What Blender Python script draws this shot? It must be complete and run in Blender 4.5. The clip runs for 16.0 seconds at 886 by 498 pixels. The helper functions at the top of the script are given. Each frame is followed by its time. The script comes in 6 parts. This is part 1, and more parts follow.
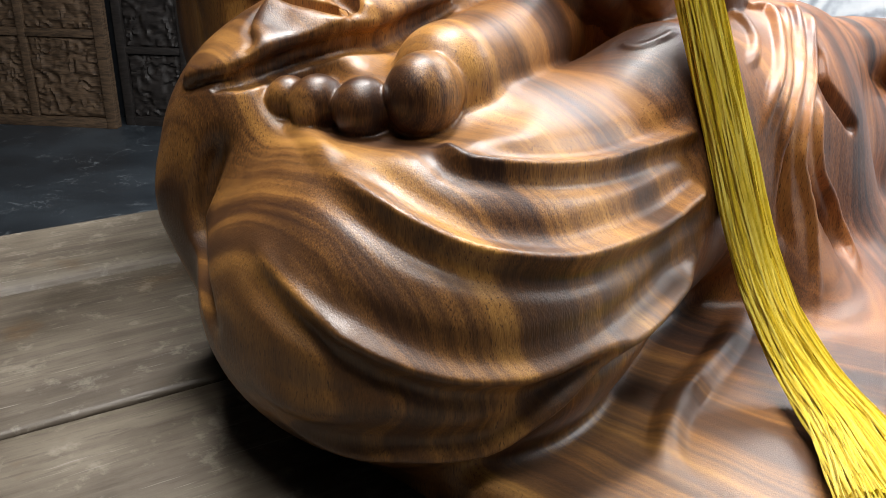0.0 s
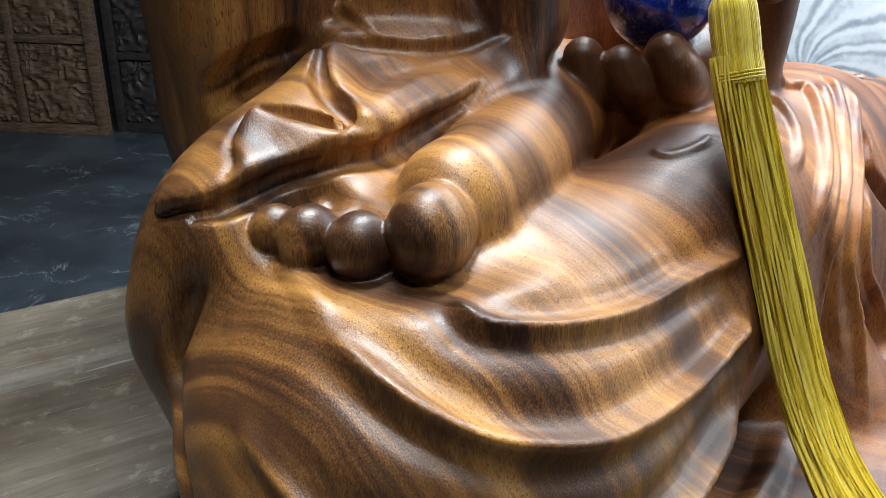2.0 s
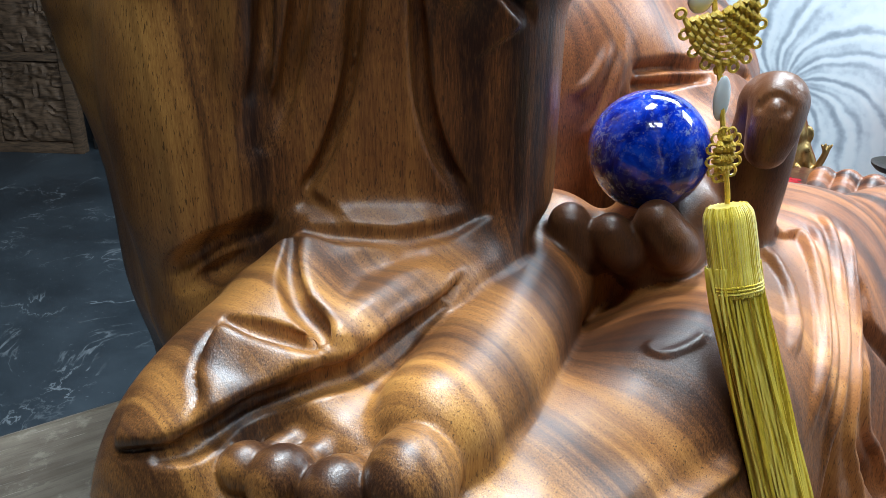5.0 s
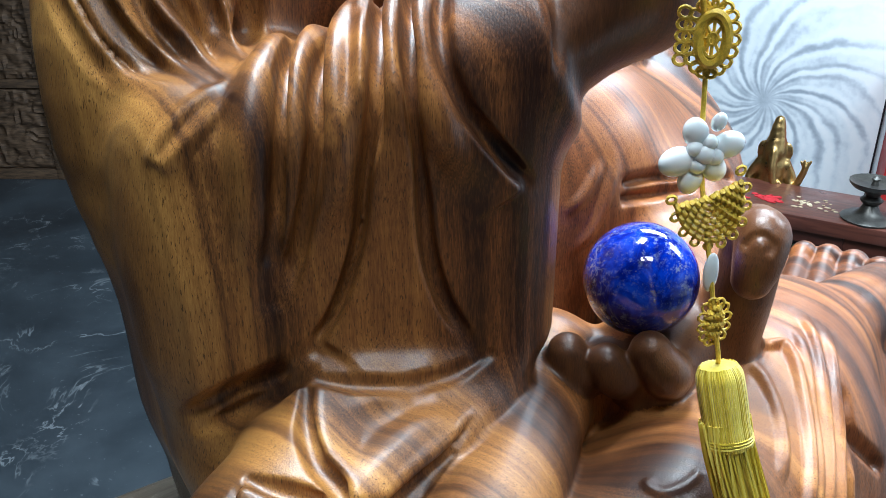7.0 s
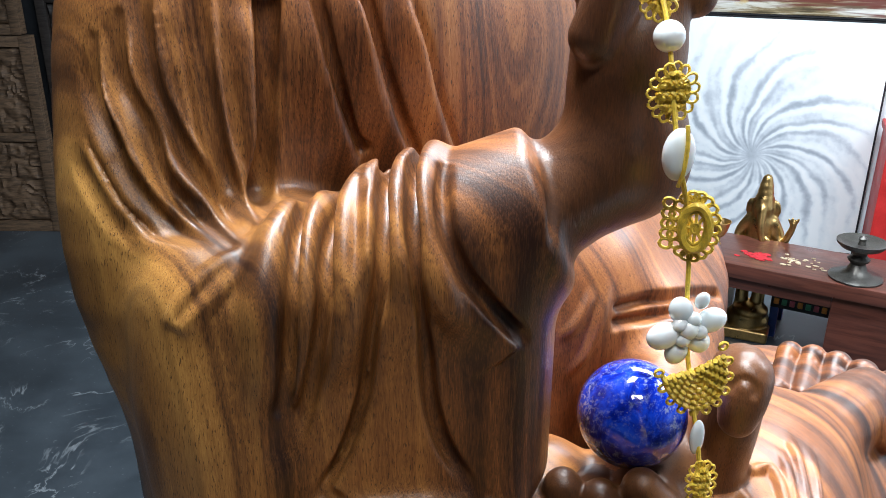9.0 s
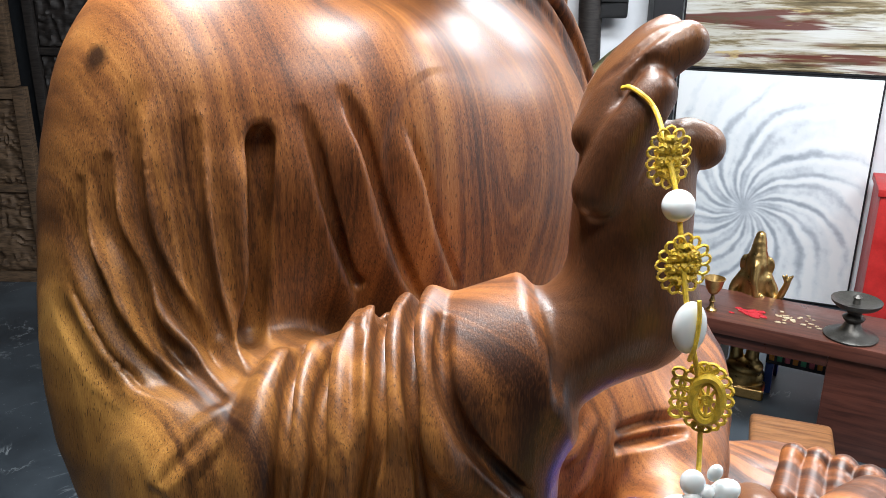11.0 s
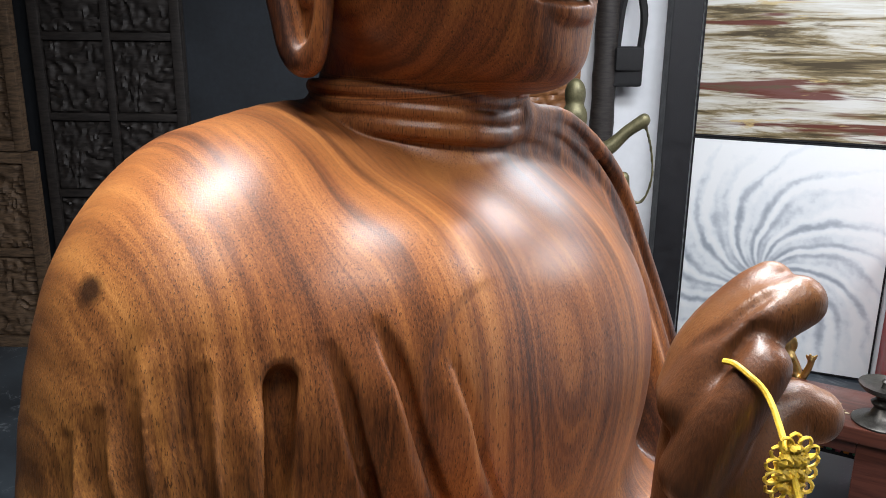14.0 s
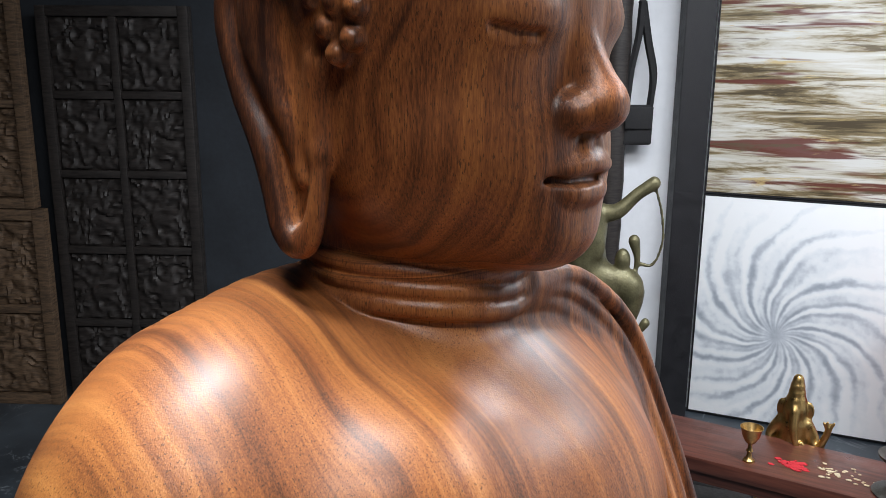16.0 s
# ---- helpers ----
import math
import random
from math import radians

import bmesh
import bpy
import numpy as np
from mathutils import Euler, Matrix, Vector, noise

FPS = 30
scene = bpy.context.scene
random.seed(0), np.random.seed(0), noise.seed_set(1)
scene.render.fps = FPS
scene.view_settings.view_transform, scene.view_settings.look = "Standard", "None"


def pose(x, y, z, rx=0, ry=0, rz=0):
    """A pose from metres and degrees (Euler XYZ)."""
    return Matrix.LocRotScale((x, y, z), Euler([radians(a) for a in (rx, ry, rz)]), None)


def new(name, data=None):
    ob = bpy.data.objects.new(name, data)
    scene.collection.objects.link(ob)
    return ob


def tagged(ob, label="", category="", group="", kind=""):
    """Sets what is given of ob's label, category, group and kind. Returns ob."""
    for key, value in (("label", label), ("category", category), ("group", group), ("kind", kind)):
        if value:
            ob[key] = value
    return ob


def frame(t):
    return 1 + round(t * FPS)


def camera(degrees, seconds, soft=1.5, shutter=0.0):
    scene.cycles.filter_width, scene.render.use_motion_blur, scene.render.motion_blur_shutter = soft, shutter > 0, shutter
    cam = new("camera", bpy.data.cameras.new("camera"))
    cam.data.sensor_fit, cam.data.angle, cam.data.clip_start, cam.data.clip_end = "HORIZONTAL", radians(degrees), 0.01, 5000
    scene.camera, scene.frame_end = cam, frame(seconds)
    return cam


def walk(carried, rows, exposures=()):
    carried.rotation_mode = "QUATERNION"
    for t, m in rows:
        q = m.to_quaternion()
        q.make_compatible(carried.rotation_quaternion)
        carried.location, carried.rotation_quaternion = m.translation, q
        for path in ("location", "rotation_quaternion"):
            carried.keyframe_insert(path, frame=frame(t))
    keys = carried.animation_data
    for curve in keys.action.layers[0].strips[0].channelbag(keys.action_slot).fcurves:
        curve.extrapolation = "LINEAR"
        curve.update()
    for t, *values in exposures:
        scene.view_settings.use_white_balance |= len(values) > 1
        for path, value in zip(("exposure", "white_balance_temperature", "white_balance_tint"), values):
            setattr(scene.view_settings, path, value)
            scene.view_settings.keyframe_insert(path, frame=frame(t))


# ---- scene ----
cam = camera(56.4, 16.0, 0.8)
PATH = [
    (0, 0.0694, 0.0589, 1.1751, -23.90, 1.24, 4.07),
    (0.5, 0.0637, 0.0811, 1.1894, -24.06, 1.28, 4.02),
    (1, 0.0597, 0.1007, 1.1975, -24.10, 1.31, 3.84),
    (1.5, 0.0541, 0.1202, 1.2144, -24.21, 1.33, 3.77),
    (2, 0.0555, 0.1387, 1.2191, -24.37, 1.12, 3.74),
    (2.5, 0.0585, 0.1549, 1.2241, -24.27, 1.14, 3.57),
    (3, 0.0561, 0.1681, 1.2345, -24.28, 1.13, 3.43),
    (3.5, 0.0525, 0.1789, 1.2500, -24.41, 1.04, 3.28),
    (4, 0.0530, 0.1905, 1.2680, -24.52, 1.09, 3.08),
    (6.5, 0.0429, 0.2127, 1.3611, -25.15, -0.03, 1.50),
    (7, 0.0396, 0.2155, 1.3827, -24.73, -0.09, 1.29),
    (7.5, 0.0390, 0.2153, 1.4028, -24.19, -0.00, 1.13),
    (8, 0.0390, 0.2138, 1.4204, -23.47, 0.02, 0.99),
    (8.5, 0.0413, 0.2128, 1.4366, -22.74, 0.06, 0.86),
    (9, 0.0347, 0.2164, 1.4502, -22.04, 0.12, 0.71),
    (11.5, 0.0280, 0.2670, 1.5119, -18.74, 0.47, 0.06),
    (12, 0.0218, 0.2829, 1.5254, -18.20, 0.52, 0.02),
    (12.5, 0.0180, 0.2950, 1.5348, -17.55, 0.37, 0.09),
    (13, 0.0133, 0.3089, 1.5452, -17.02, 0.46, 0.23),
    (13.5, 0.0094, 0.3270, 1.5591, -16.53, 0.58, 0.43),
    (14, 0.0085, 0.3456, 1.5690, -16.07, 0.59, 0.66),
    (14.5, 0.0062, 0.3603, 1.5875, -15.55, 0.60, 0.83),
    (15, 0.0092, 0.3711, 1.6033, -14.96, 0.67, 1.05),
    (15.5, 0.0123, 0.3809, 1.6252, -14.11, 0.51, 1.24),
    (16, 0.0114, 0.3919, 1.6385, -13.30, 0.49, 1.40),
]
BALANCE = ((0, -0.15, 6500, 11), (1.5, -0.2, 6050, 8), (3.5, -0.2, 5650, 3), (7, -0.1, 5350, 2), (8.5, 0.1, 5700, 6), (11, -0.12, 6250, 10), (13, -0.33, 6350, 13), (16, -0.39, 6250, 12))
walk(cam, [(t, pose(x, y, z, 90 + tilt, 0, turn) @ pose(0, 0, 0, 0, 0, roll)) for t, x, y, z, tilt, roll, turn in PATH], BALANCE)

# ---- light ----
scene.view_settings.exposure = -0.15
world = bpy.data.worlds.new("room_air")
scene.world = world
world.use_nodes = True
world.node_tree.nodes["Background"].inputs[0].default_value = (0.62, 0.72, 0.85, 1)
world.node_tree.nodes["Background"].inputs[1].default_value = 0.008


def area(name, m, watts, wide, deep, colour):
    lamp = new(name, bpy.data.lights.new(name, "AREA"))
    lamp.data.shape, lamp.data.size, lamp.data.size_y = "RECTANGLE", wide, deep
    lamp.data.energy, lamp.data.color = watts, colour
    lamp.matrix_world = m
    return lamp


# place, width, depth, turn, watts, colour
LAMPS = (
    (0.01, 0.94, 0.90, 0.24, 50, 74, (1.0, 0.98, 0.95)),
    (0.95, 2.25, 1.2, 0.6, 0, 76, (0.93, 0.97, 1.0)),
    (2.2, 1.4, 1.2, 0.6, 0, 68, (0.95, 0.98, 1.0)),
    # front fill added to lighten face and sleeve, without a known source
    (0.19, -0.03, 0.6, 0.25, 0, 15, (1.0, 0.97, 0.93)),
)
for x, y, wide, deep, turn, watts, colour in LAMPS:
    area("unseen_lamp_light", pose(x, y, 2.66, 0, 0, turn), watts, wide, deep, colour)

# ---- materials ----
class Maker:
    """A node material with a few shorthands."""

    def __init__(self, name, colour=(0.5, 0.5, 0.5), rough=0.5, metal=0.0):
        self.m = bpy.data.materials.new(name)
        self.m.use_nodes = True
        self.t = self.m.node_tree
        self.b = self.t.nodes["Principled BSDF"]
        self.put("Base Color", (*colour, 1))
        self.put("Roughness", rough)
        self.put("Metallic", metal)
        self.where = self.t.nodes.new("ShaderNodeTexCoord").outputs["Object"]

    def put(self, socket, value):
        if isinstance(value, bpy.types.NodeSocket):
            self.t.links.new(value, self.b.inputs[socket])
        else:
            self.b.inputs[socket].default_value = value

    def node(self, kind):
        return self.t.nodes.new(kind)

    def wire(self, value, socket):
        if isinstance(value, bpy.types.NodeSocket):
            self.t.links.new(value, socket)
        else:
            socket.default_value = value

    def math(self, how, a, b=0.0):
        n = self.node("ShaderNodeMath")
        n.operation = how
        self.wire(a, n.inputs[0])
        self.wire(b, n.inputs[1])
        return n.outputs[0]

    def scaled(self, scale, vector=None, turn=(0, 0, 0), shift=(0, 0, 0)):
        n = self.node("ShaderNodeMapping")
        self.wire(vector or self.where, n.inputs["Vector"])
        n.inputs["Scale"].default_value = scale
        n.inputs["Rotation"].default_value = [radians(a) for a in turn]
        n.inputs["Location"].default_value = shift
        return n.outputs[0]

    def noise(self, scale, detail=3, rough=0.55, vector=None, distort=0.0):
        n = self.node("ShaderNodeTexNoise")
        self.wire(vector or self.where, n.inputs["Vector"])
        n.inputs["Scale"].default_value, n.inputs["Detail"].default_value, n.inputs["Roughness"].default_value = scale, detail, rough
        n.inputs["Distortion"].default_value = distort
        return n.outputs[0]

    def cells(self, scale, vector=None, feature="F1"):
        n = self.node("ShaderNodeTexVoronoi")
        n.feature = feature
        self.wire(vector or self.where, n.inputs["Vector"])
        n.inputs["Scale"].default_value = scale
        return n.outputs[0]

    def ramp(self, value, stops):
        n = self.node("ShaderNodeValToRGB")
        self.wire(value, n.inputs[0])
        e = n.color_ramp.elements
        while len(e) < len(stops):
            e.new(0.5)
        for x, (at, c) in zip(e, stops):
            x.position, x.color = at, (*c, 1) if len(c) == 3 else c
        return n.outputs[0]

    def grey(self, value, lo, hi, a=0.0, b=1.0):
        n = self.node("ShaderNodeMapRange")
        self.wire(value, n.inputs[0])
        for i, x in enumerate((lo, hi, a, b)):
            n.inputs[i + 1].default_value = x
        return n.outputs[0]

    def mix(self, amount, a, b, how="MIX"):
        n = self.node("ShaderNodeMix")
        n.data_type, n.blend_type = "RGBA", how
        self.wire(amount, n.inputs[0])
        self.wire(a if isinstance(a, bpy.types.NodeSocket) else (*a, 1), n.inputs[6])
        self.wire(b if isinstance(b, bpy.types.NodeSocket) else (*b, 1), n.inputs[7])
        return n.outputs[2]

    def bump(self, height, depth, strength=1.0):
        n = self.node("ShaderNodeBump")
        n.inputs["Strength"].default_value, n.inputs["Distance"].default_value = strength, depth
        self.wire(height, n.inputs["Height"])
        if self.b.inputs["Normal"].is_linked:
            self.t.links.new(self.b.inputs["Normal"].links[0].from_socket, n.inputs["Normal"])
        self.put("Normal", n.outputs[0])


def carved_wood(name="polished_carved_wood", darken=0.0):
    """Oiled and polished hardwood: growth layers round an upright heart, a golden right side, dark streaks, short
    pores.
    """
    w = Maker(name, rough=0.4)
    bend = w.noise(1.0, 2, 0.45, w.scaled((3.4, 3.4, 0.9)))
    wave = w.noise(1.0, 2, 0.5, w.scaled((11, 11, 4.5), shift=(3, 8, 1)))
    part_ = w.node("ShaderNodeSeparateXYZ")
    w.wire(w.where, part_.inputs[0])
    x, y, z = part_.outputs
    high = w.math("SUBTRACT", z, 1.385)
    dx = w.math("SUBTRACT", w.math("ADD", x, 0.043), w.grey(z, 1.516, 1.532, 0.0, 0.16))
    dy = w.math("MULTIPLY", w.math("SUBTRACT", y, 0.06), 0.22)
    dz = w.math("MULTIPLY", w.math("TANH", w.math("MULTIPLY", high, 11.0)), 0.036)
    r = w.math("SQRT", w.math("ADD", w.math("ADD", w.math("MULTIPLY", dx, dx), w.math("MULTIPLY", dy, dy)), w.math("MULTIPLY", dz, dz)))
    r = w.math("ADD", r, w.math("MULTIPLY", w.math("SUBTRACT", bend, 0.5), 0.03))
    r = w.math("ADD", r, w.math("MULTIPLY", w.math("SUBTRACT", wave, 0.5), 0.018))

    def layers(fine, along, across, detail, seed):
        n = w.node("ShaderNodeCombineXYZ")
        w.wire(w.math("MULTIPLY", r, fine), n.inputs[0])
        w.wire(w.math("MULTIPLY", z, along), n.inputs[1])
        w.wire(w.math("ADD", w.math("MULTIPLY", w.math("SUBTRACT", x, y), across), seed), n.inputs[2])
        return w.noise(1.0, detail, 0.55, n.outputs[0])

    broad = layers(33.0, 0.6, 1.5, 2, 0.0)
    ring = layers(115.0, 1.2, 3.0, 2, 5.3)
    hair = layers(420.0, 5.0, 9.0, 2, 9.1)
    patch = w.noise(5.0, 4, 0.6)
    blotch = w.noise(24.0, 4, 0.62)
    fibre = w.noise(1.0, 3, 0.6, w.scaled((1300, 1300, 120), turn=(5, 6, 0)))
    pores = w.noise(1.0, 2, 0.5, w.scaled((1200, 1200, 190), turn=(7, 5, 0)))
    tone = w.math("ADD", w.math("MULTIPLY", w.math("SUBTRACT", broad, 0.5), 0.62), w.math("MULTIPLY", w.math("SUBTRACT", ring, 0.5), 0.36))
    tone = w.math("ADD", w.math("ADD", tone, 0.517), w.math("MULTIPLY", w.math("SUBTRACT", hair, 0.5), 0.22))
    tone = w.math("ADD", tone, w.math("MULTIPLY", w.math("SUBTRACT", patch, 0.5), 0.22))
    tone = w.math("ADD", tone, w.grey(r, 0.04, 0.11, 0.09, 0.0))
    tone = w.math("ADD", tone, w.math("MULTIPLY", w.math("SUBTRACT", blotch, 0.5), 0.12))
    tone = w.math("ADD", tone, w.math("MULTIPLY", w.math("SUBTRACT", fibre, 0.5), 0.30))
    red = w.ramp(tone, ((0.38, (0.028, 0.010, 0.006)), (0.47, (0.100, 0.034, 0.013)), (0.55, (0.215, 0.074, 0.024)), (0.64, (0.35, 0.130, 0.037)), (0.76, (0.50, 0.220, 0.066))))
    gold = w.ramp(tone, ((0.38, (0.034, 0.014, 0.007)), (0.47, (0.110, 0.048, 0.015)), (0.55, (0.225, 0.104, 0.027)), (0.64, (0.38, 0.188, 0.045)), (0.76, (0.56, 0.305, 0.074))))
    # gold right side: part wood colour, part light painted on arm and shoulder
    gold_lift = w.math("ADD", w.math("MULTIPLY", w.math("SUBTRACT", bend, 0.5), 0.22), w.math("MULTIPLY", x, -1.0))
    gold_lift = w.math("SUBTRACT", gold_lift, w.math("MULTIPLY", w.math("MAXIMUM", w.math("SUBTRACT", z, 1.28), 0.0), 1.0))
    c = w.mix(w.grey(gold_lift, 0.02, 0.30, 0.0, 0.9), red, gold)
    c = w.mix(w.grey(pores, 0.60, 0.67, 0.0, 0.75), c, (0.045, 0.019, 0.009))
    streak = layers(54.0, 0.7, 2.0, 3, 14.0)
    c = w.mix(w.grey(streak, 0.575, 0.72, 0.0, 0.5), c, (0.036, 0.016, 0.010))
    # darker brown low on the knee, below a ragged border
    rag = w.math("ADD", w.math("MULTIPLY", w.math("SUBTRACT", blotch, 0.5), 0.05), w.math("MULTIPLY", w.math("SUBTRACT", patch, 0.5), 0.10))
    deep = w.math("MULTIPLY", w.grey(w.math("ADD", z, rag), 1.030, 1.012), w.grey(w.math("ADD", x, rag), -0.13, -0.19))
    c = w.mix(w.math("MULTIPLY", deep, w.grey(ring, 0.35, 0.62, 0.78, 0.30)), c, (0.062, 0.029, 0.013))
    if darken:
        c = w.mix(darken, c, (0.050, 0.021, 0.010))
    # dark knot on the shoulder
    knot_ = w.node("ShaderNodeVectorMath")
    knot_.operation = "DISTANCE"
    w.wire(w.where, knot_.inputs[0])
    knot_.inputs[1].default_value = (-0.245, -0.013, 1.450)
    c = w.mix(w.grey(w.math("ADD", knot_.outputs["Value"], w.math("MULTIPLY", blotch, 0.010)), 0.008, 0.014, 0.9, 0.0), c, (0.018, 0.008, 0.005))
    w.put("Base Color", c)
    w.put("Roughness", w.math("ADD", w.grey(patch, 0.3, 0.7, 0.27, 0.38), w.math("MULTIPLY", w.math("ADD", fibre, blotch), 0.06)))
    w.put("Coat Weight", 0.06)
    w.put("Coat Roughness", 0.2)
    w.bump(fibre, 0.0003, 0.4)
    w.bump(pores, 0.0003, 0.5)
    w.bump(blotch, 0.0012, 0.35)
    w.bump(w.noise(9.0, 2, 0.5), 0.004, 0.2)
    return w.m


def lapis():
    s = Maker("polished_lapis", rough=0.09)
    base = s.ramp(s.noise(55, 7, 0.66, distort=0.6), ((0.32, (0.002, 0.004, 0.07)), (0.47, (0.004, 0.014, 0.26)), (0.58, (0.010, 0.045, 0.55)), (0.72, (0.03, 0.11, 0.75))))
    vein = s.math("SUBTRACT", 1.0, s.math("ABSOLUTE", s.math("MULTIPLY", s.math("SUBTRACT", s.noise(14, 5, 0.65, distort=0.8), 0.5), 70.0)))
    specks = s.grey(s.noise(230, 5, 0.78), 0.53, 0.64)
    region = s.grey(s.noise(26, 3, 0.6, s.scaled((1, 1, 1), shift=(5, 2, 1))), 0.47, 0.62)
    c = s.mix(s.math("MULTIPLY", s.grey(vein, 0.2, 0.9), s.math("MULTIPLY", region, 0.55)), base, (0.30, 0.36, 0.50))
    c = s.mix(s.math("MULTIPLY", specks, s.grey(region, 0, 1, 0.22, 0.85)), c, (0.36, 0.42, 0.52))
    c = s.mix(s.grey(s.cells(240), 0.12, 0.05, 0.0, 0.4), c, (0.42, 0.34, 0.14))
    s.put("Base Color", c)
    s.put("Coat Weight", 0.5)
    s.put("Coat Roughness", 0.04)
    return s.m


def old_planks():
    p = Maker("worn_grey_plank", rough=0.62)
    g = p.noise(1.0, 5, 0.6, p.scaled((4, 60, 60)), 0.5)
    blot = p.noise(9, 5, 0.65)
    c = p.ramp(p.math("ADD", p.math("MULTIPLY", g, 0.5), p.math("MULTIPLY", blot, 0.5)), ((0.34, (0.034, 0.025, 0.016)), (0.46, (0.078, 0.062, 0.044)), (0.58, (0.130, 0.109, 0.080)), (0.72, (0.19, 0.165, 0.128))))
    c = p.mix(p.grey(p.noise(14, 4, 0.6, p.scaled((1, 1, 1), shift=(2, 7, 0))), 0.60, 0.70, 0, 0.7), c, (0.10, 0.058, 0.024))
    scr = p.noise(1.0, 2, 0.5, p.scaled((18, 420, 60), turn=(0, 0, 24)))
    c = p.mix(p.grey(scr, 0.66, 0.72, 0, 0.6), c, (0.28, 0.26, 0.23))
    p.put("Base Color", c)
    p.put("Roughness", p.grey(blot, 0.3, 0.7, 0.45, 0.75))
    fine = p.noise(1.0, 4, 0.65, p.scaled((40, 260, 260)))
    c = p.mix(p.grey(fine, 0.52, 0.68, 0, 0.55), c, (0.05, 0.038, 0.026))
    c = p.mix(p.grey(p.noise(55, 5, 0.7), 0.56, 0.68, 0, 0.5), c, (0.25, 0.225, 0.18))
    p.put("Base Color", c)
    p.bump(fine, 0.0008, 0.5)
    p.bump(g, 0.0012, 0.6)
    p.bump(blot, 0.002, 0.4)
    return p.m


def slate_floor():
    f = Maker("dark_slate_floor", rough=0.4)
    b = f.noise(2.2, 6, 0.62)
    c = f.ramp(b, ((0.3, (0.020, 0.026, 0.032)), (0.5, (0.038, 0.048, 0.058)), (0.72, (0.062, 0.078, 0.092))))
    vein = f.math("SUBTRACT", 1.0, f.math("ABSOLUTE", f.math("MULTIPLY", f.math("SUBTRACT", f.noise(2.6, 5, 0.62, distort=1.5), 0.5), 60.0)))
    c = f.mix(f.math("MULTIPLY", f.grey(vein, 0.1, 0.9), f.grey(f.noise(5, 3), 0.5, 0.62, 0, 0.65)), c, (0.26, 0.29, 0.31))
    c = f.mix(f.grey(f.noise(60, 3), 0.66, 0.74, 0, 0.5), c, (0.2, 0.22, 0.24))
    f.put("Base Color", c)
    f.put("Roughness", f.grey(b, 0.3, 0.7, 0.30, 0.5))
    f.bump(b, 0.003, 0.5)
    return f.m


def plain(name, colour, rough=0.5, metal=0.0, vary=0.25, scale=12.0, relief=0.001):
    """A surface with soft blotches and fine relief."""
    p = Maker(name, colour, rough, metal)
    n, f = p.noise(scale, 5, 0.6), p.noise(scale * 9, 3, 0.6)
    lo, hi = [c * (1 - vary) for c in colour], [min(1, c * (1 + vary)) for c in colour]
    p.put("Base Color", p.ramp(p.math("ADD", p.math("MULTIPLY", n, 0.7), p.math("MULTIPLY", f, 0.3)), ((0.35, lo), (0.65, hi))))
    p.put("Roughness", p.grey(n, 0.3, 0.7, max(0.03, rough - 0.08), min(1, rough + 0.1)))
    if relief:
        p.bump(f, relief, 0.5)
    return p.m


def grained(name, dark, light, rough=0.45, along=(6, 90, 90)):
    p = Maker(name, light, rough)
    n = p.noise(1.0, 5, 0.6, p.scaled(along), 0.4)
    p.put("Base Color", p.ramp(n, ((0.34, dark), (0.62, light))))
    p.put("Roughness", p.grey(p.noise(14, 4), 0.3, 0.7, rough - 0.08, rough + 0.12))
    p.bump(n, 0.001, 0.5)
    return p.m


def swirl_paint():
    """White canvas with grey strokes that turn out of one point."""
    p = Maker("swirl_canvas", rough=0.45)
    sep = p.node("ShaderNodeSeparateXYZ")
    p.wire(p.where, sep.inputs[0])
    x, z = p.math("SUBTRACT", sep.outputs[0], 0.35), p.math("SUBTRACT", sep.outputs[2], 0.415)
    r = p.math("SQRT", p.math("ADD", p.math("MULTIPLY", x, x), p.math("MULTIPLY", z, z)))
    a = p.math("ARCTAN2", z, x)
    wob = p.noise(4, 4, 0.55)
    turn = p.math("ADD", p.math("ADD", a, p.math("MULTIPLY", r, 2.2)), p.math("MULTIPLY", wob, 0.42))
    s = p.math("SINE", p.math("MULTIPLY", turn, 19.0))
    s2 = p.math("SINE", p.math("ADD", p.math("MULTIPLY", turn, 31.0), p.math("MULTIPLY", wob, 4.0)))
    fine = p.noise(1.0, 4, 0.65, p.scaled((14, 14, 14)))
    stroke = p.grey(r, 0.03, 0.14, 0.06, 1.0)
    v = p.math("MULTIPLY", p.math("ADD", p.math("MULTIPLY", s, 0.17), p.math("MULTIPLY", s2, 0.13)), stroke)
    v = p.math("ADD", v, p.math("MULTIPLY", fine, 0.62))
    core = p.grey(r, 0.0, 0.20, 0.20, 0.0)
    rim = p.grey(r, 0.32, 0.62, 0.0, 0.45)
    v = p.math("SUBTRACT", p.math("ADD", v, rim), core)
    c = p.ramp(v, ((0.0, (0.34, 0.38, 0.43)), (0.18, (0.52, 0.56, 0.61)), (0.36, (0.74, 0.78, 0.81)), (0.6, (0.84, 0.86, 0.87))))
    p.put("Base Color", c)
    p.bump(v, 0.003, 0.4)
    return p.m


